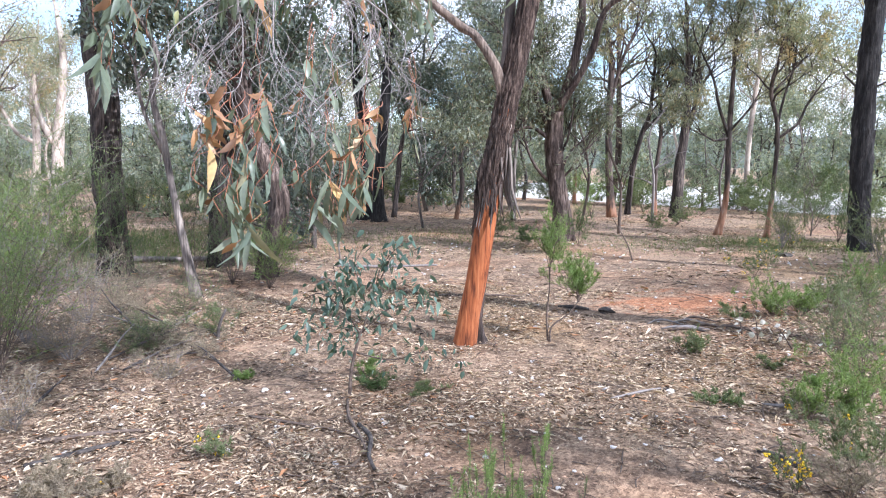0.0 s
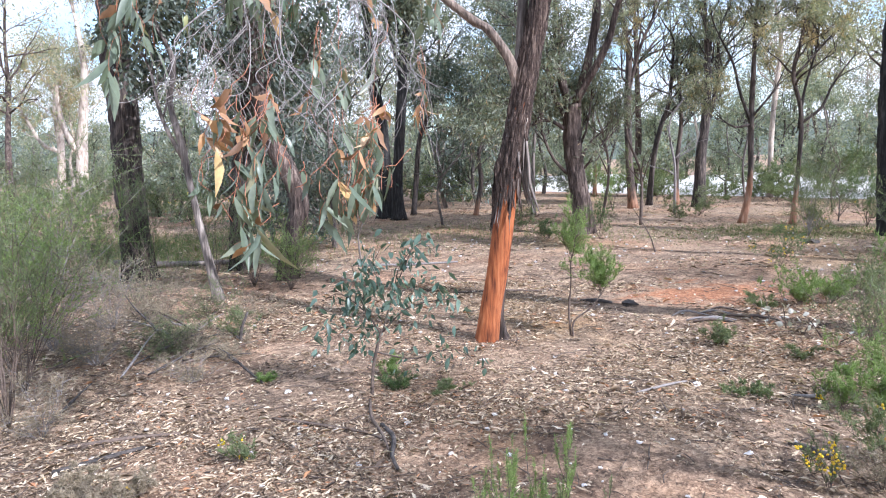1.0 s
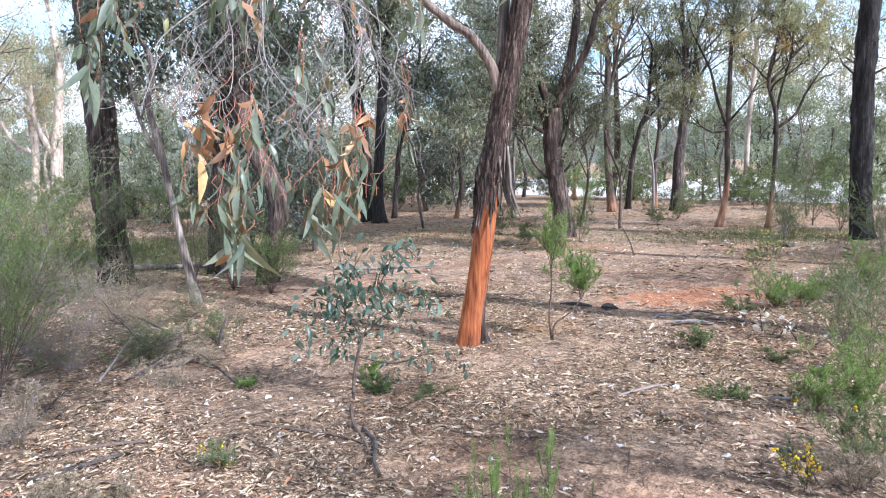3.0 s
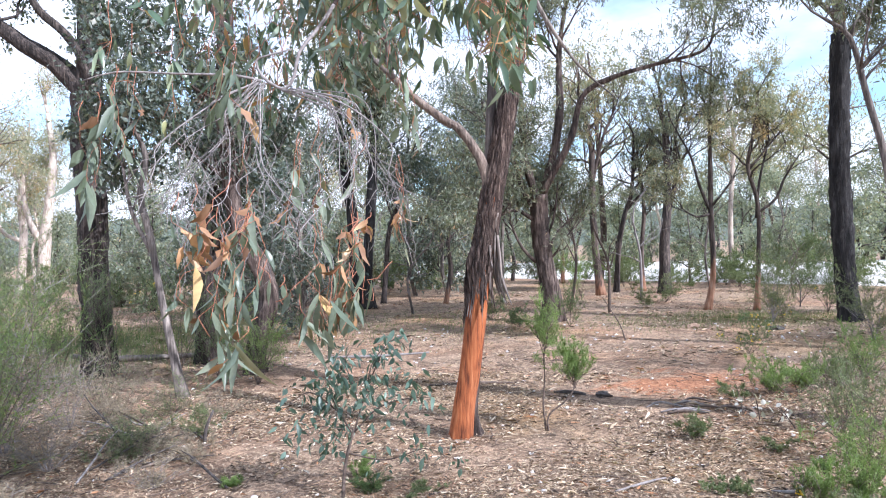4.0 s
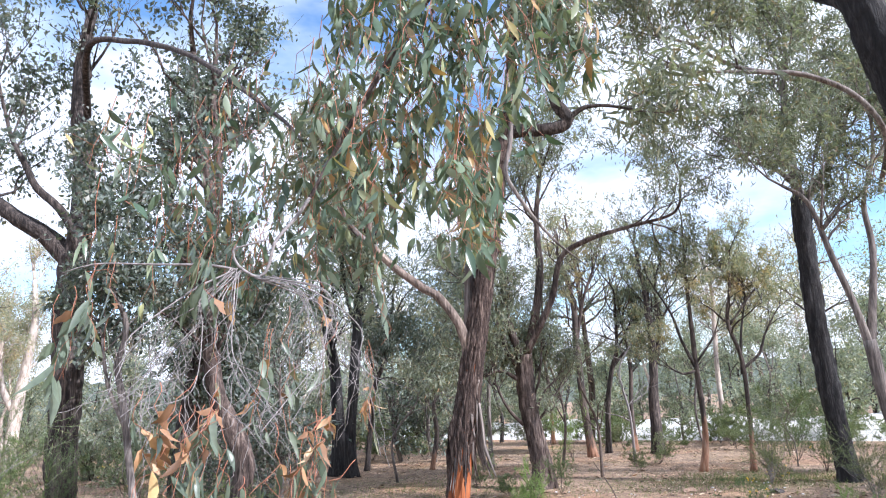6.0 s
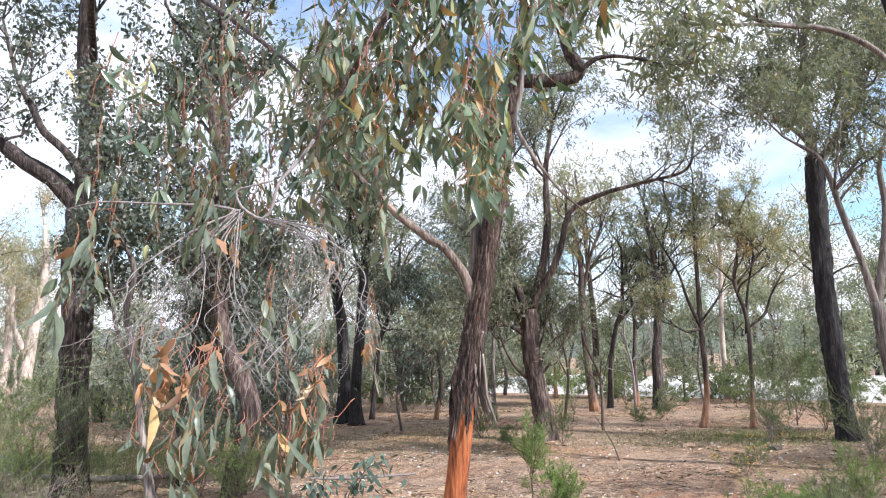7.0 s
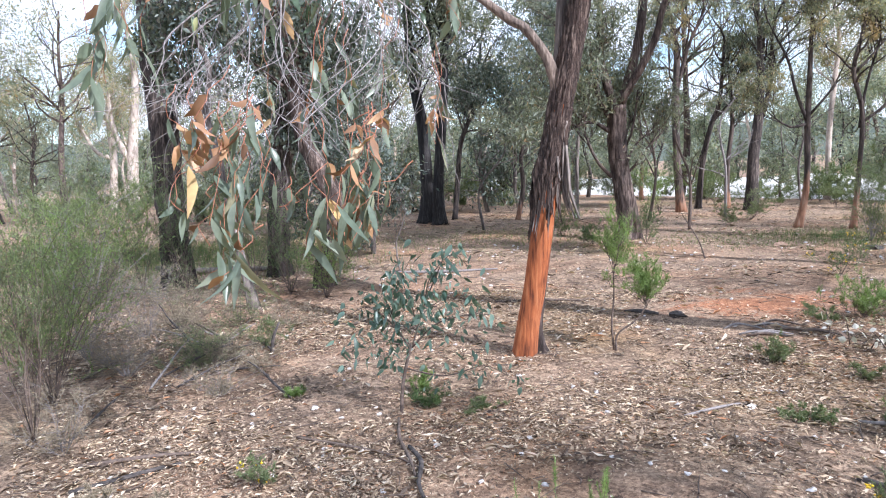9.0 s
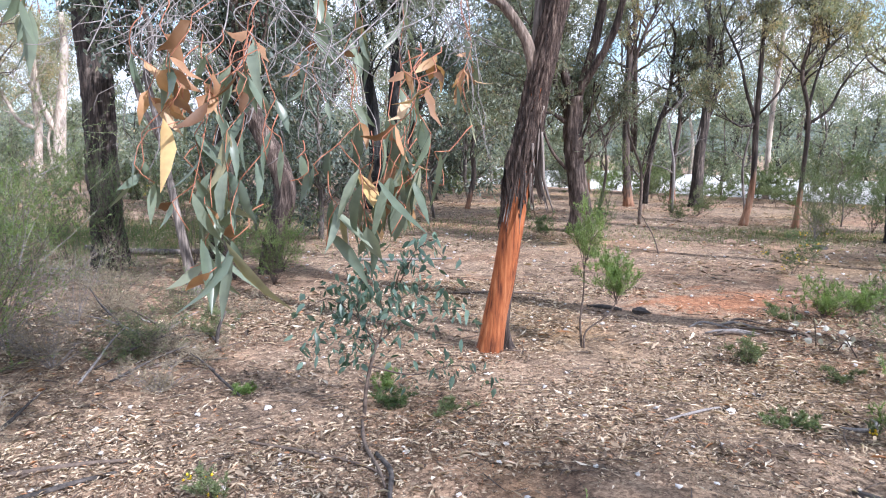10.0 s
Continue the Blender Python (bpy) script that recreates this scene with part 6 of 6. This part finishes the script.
for x, y, r, lab in ((-1.28, 4.03, 0.042, 0), (-2.21, 3.59, 0.045, 0), (-1.61, 3.69, 0.026, 0), (-0.71, 3.37, 0.04, 0), (1.76, 4.25, 0.045, 0), (1.62, 4.42, 0.028, 0), (2.05, 4.6, 0.04, 0),
                     (0.42, 3.05, 0.035, 0), (2.0, 3.75, 0.03, 0), (0.75, 4.55, 0.03, 0), (-0.95, 3.0, 0.022, 0), (1.35, 3.6, 0.02, 0), (0.55, 3.9, 0.022, 0), (3.3, 5.0, 0.03, 0),
                     (4.2, 12.5, 0.09, 1), (4.3, 12.55, 0.12, 1), (5.6, 12.0, 0.13, 2), (1.68, 7.0, 0.09, 2), (5.3, 11.0, 0.05, 0), (3.0, 9.0, 0.03, 0), (2.4, 8.3, 0.03, 0), (6.5, 10.5, 0.06, 0)):
    geo = Geo()
    ball(geo, (x, y, float(gz(x, y)) + r * 0.15), r * (0.7 if lab == 0 else 0.85), g, 0.55, 0.26)
    whole("stone", geo, (STONE, EARTH_STONE, CHAR)[lab], ("white quartz stone on the litter", "brown lump of earth", "dark weathered lump half sunk in litter")[lab], "stone", "stones", smooth=False)


def litter(n, turn, reach, power, size, seed, name, label):
    g = np.random.RandomState(seed)
    a0, d0 = g.uniform(*turn, n), reach[0] + (reach[1] - reach[0]) * g.uniform(0, 1, n) ** power
    x, y = 0.3 + d0 * np.sin(a0), -0.5 + d0 * np.cos(a0)
    keep = np.sin(2.3 * x + 1.1 * np.sin(1.9 * y)) * np.sin(2.1 * y + 0.8 * np.sin(2.7 * x + 1)) + 0.6 * np.sin(0.9 * x - 1.4 * y) + g.uniform(-1.1, 1.6, n) > 0.05
    keep &= ((x - 2.75) / 1.3) ** 2 + ((y - 7.6) / 0.8) ** 2 > g.uniform(0.0, 1.3, n)
    keep &= ((x - 0.75) / 1.0) ** 2 + ((y - 3.0) / 0.55) ** 2 > g.uniform(0, 1.6, n)
    x, y = x[keep], y[keep]
    n = len(x)
    a = g.uniform(0, 6.283, n)
    way = np.stack([np.cos(a), np.sin(a), g.uniform(-0.12, 0.28, n)], -1)
    ln = size * g.uniform(0.3, 1.0, n) * (kind := g.choice([0.4, 0.75, 1.2, 2.1], n, p=[0.42, 0.36, 0.16, 0.06]))
    at = np.stack([x, y, gz(x, y) + g.uniform(0.004, 0.022, n)], -1)
    way = unit(way)
    flat = unit(np.stack([-np.sin(a), np.cos(a), g.uniform(-0.6, 0.6, n)], -1))
    up = np.cross(way, flat)
    W = (ln * np.minimum(g.choice([0.09, 0.2, 0.34, 0.6], n, p=[0.16, 0.28, 0.34, 0.22]), 0.36 / kind) * g.uniform(0.8, 1.2, n))[:, None]
    L = ln[:, None]
    b = g.uniform(-0.2, 0.35, (n, 1))
    one, two = at + way * L * g.uniform(0.25, 0.7, (n, 1)) + up * b * L * 0.5, at + way * L * g.uniform(0.25, 0.7, (n, 1)) + up * b * L * 0.5
    tip = at + way * L + flat * W * g.uniform(-0.5, 0.5, (n, 1))
    v = np.stack([at, one + flat * W * g.uniform(0.2, 0.8, (n, 1)) + up * W * 0.15, tip, two - flat * W * g.uniform(0.2, 0.8, (n, 1)) + up * W * 0.15], 1).reshape(-1, 3)
    v[:, 2] = np.maximum(v[:, 2], 0.003 + gz(v[:, 0], v[:, 1]))
    q = np.arange(n)[:, None] * 4
    geo = Geo()
    geo.add(v, np.concatenate([q + [[0, 1, 2]], q + [[0, 2, 3]]]))
    whole(name, geo, LITTER, label, "leaf litter", kind="stuff")


litter(330000, (-0.74, 0.72), (1.9, 9.0), 0.85, 0.051, 1, "leaf_litter", "dry brown and pale gum leaves on the soil")
litter(110000, (-0.8, 0.7), (6.0, 24.0), 0.85, 0.085, 2, "leaf_litter", "dry brown gum leaves on the soil farther off")
litter(14000, (0.7, 5.5), (0.3, 9.0), 0.7, 0.075, 3, "leaf_litter", "dry brown gum leaves round about")
litter(12000, (-1.0, 1.0), (0.2, 1.9), 0.6, 0.06, 4, "leaf_litter", "dry brown gum leaves underfoot")

# small broken twigs strewn about
g = np.random.RandomState(8)
geo = Geo()
for i in range(1500):
    x, y = g.uniform(-4.5, 4.0), 1.8 + 9 * g.rand() ** 1.4
    a, ln = g.uniform(0, 6.283), g.uniform(0.05, 0.28)
    r = g.uniform(0.0015, 0.005)
    p = np.array([x, y, float(gz(x, y)) + 0.008 + r])
    d = np.array([math.cos(a), math.sin(a), g.uniform(-0.02, 0.1)])
    tube(geo, [(*p, r), (*(p + d * ln * 0.5 + g.randn(3) * [0.01, 0.01, 0.003]), r), (*(p + d * ln), r * 0.5)], 4, ln / 2)
whole("twig_litter", geo, TWIG_BROWN, "small broken twigs strewn on the litter", "twigs", kind="stuff")


# pale chips of quartz and bleached bark among the litter
g = np.random.RandomState(17)
geo = Geo()
for i in range(420):
    x, y = g.uniform(-3.5, 6.0), 2.4 + 11 * g.rand() ** 1.3
    r = g.uniform(0.006, 0.017) * (1 + 0.06 * y)
    ball(geo, (x, y, float(gz(x, y)) + 0.012), r, g, 0.5, 0.3)
whole("pale_chips", geo, STONE, "small pale chips of quartz among the litter", "chips", kind="stuff", smooth=False)


# short green grass, sparse
def grass(n, cx, cy, rx, ry, h, seed):
    g = np.random.RandomState(seed)
    x, y = cx + g.randn(n) * rx, cy + g.randn(n) * ry
    at = np.stack([x, y, gz(x, y)], -1)
    way = unit(np.stack([g.randn(n) * 0.4, g.randn(n) * 0.4, np.ones(n)], -1))
    ln = h * g.uniform(0.5, 1.3, (n, 1))
    sd = unit(np.cross(way, g.randn(n, 3))) * 0.004 * (1 + h)
    v = np.stack([at - sd, at + sd, at + way * ln], 1).reshape(-1, 3)
    geo = Geo()
    geo.add(v, np.arange(3 * n).reshape(-1, 3))
    whole("grass", geo, GRASS, "sparse short green grass", "grass", kind="stuff")


grass(9000, -7.5, 12, 1.8, 1.6, 0.16, 1)
grass(5000, 6.0, 13.6, 1.8, 0.8, 0.08, 2)
grass(3500, -1.0, 14.5, 2.0, 1.5, 0.07, 3)
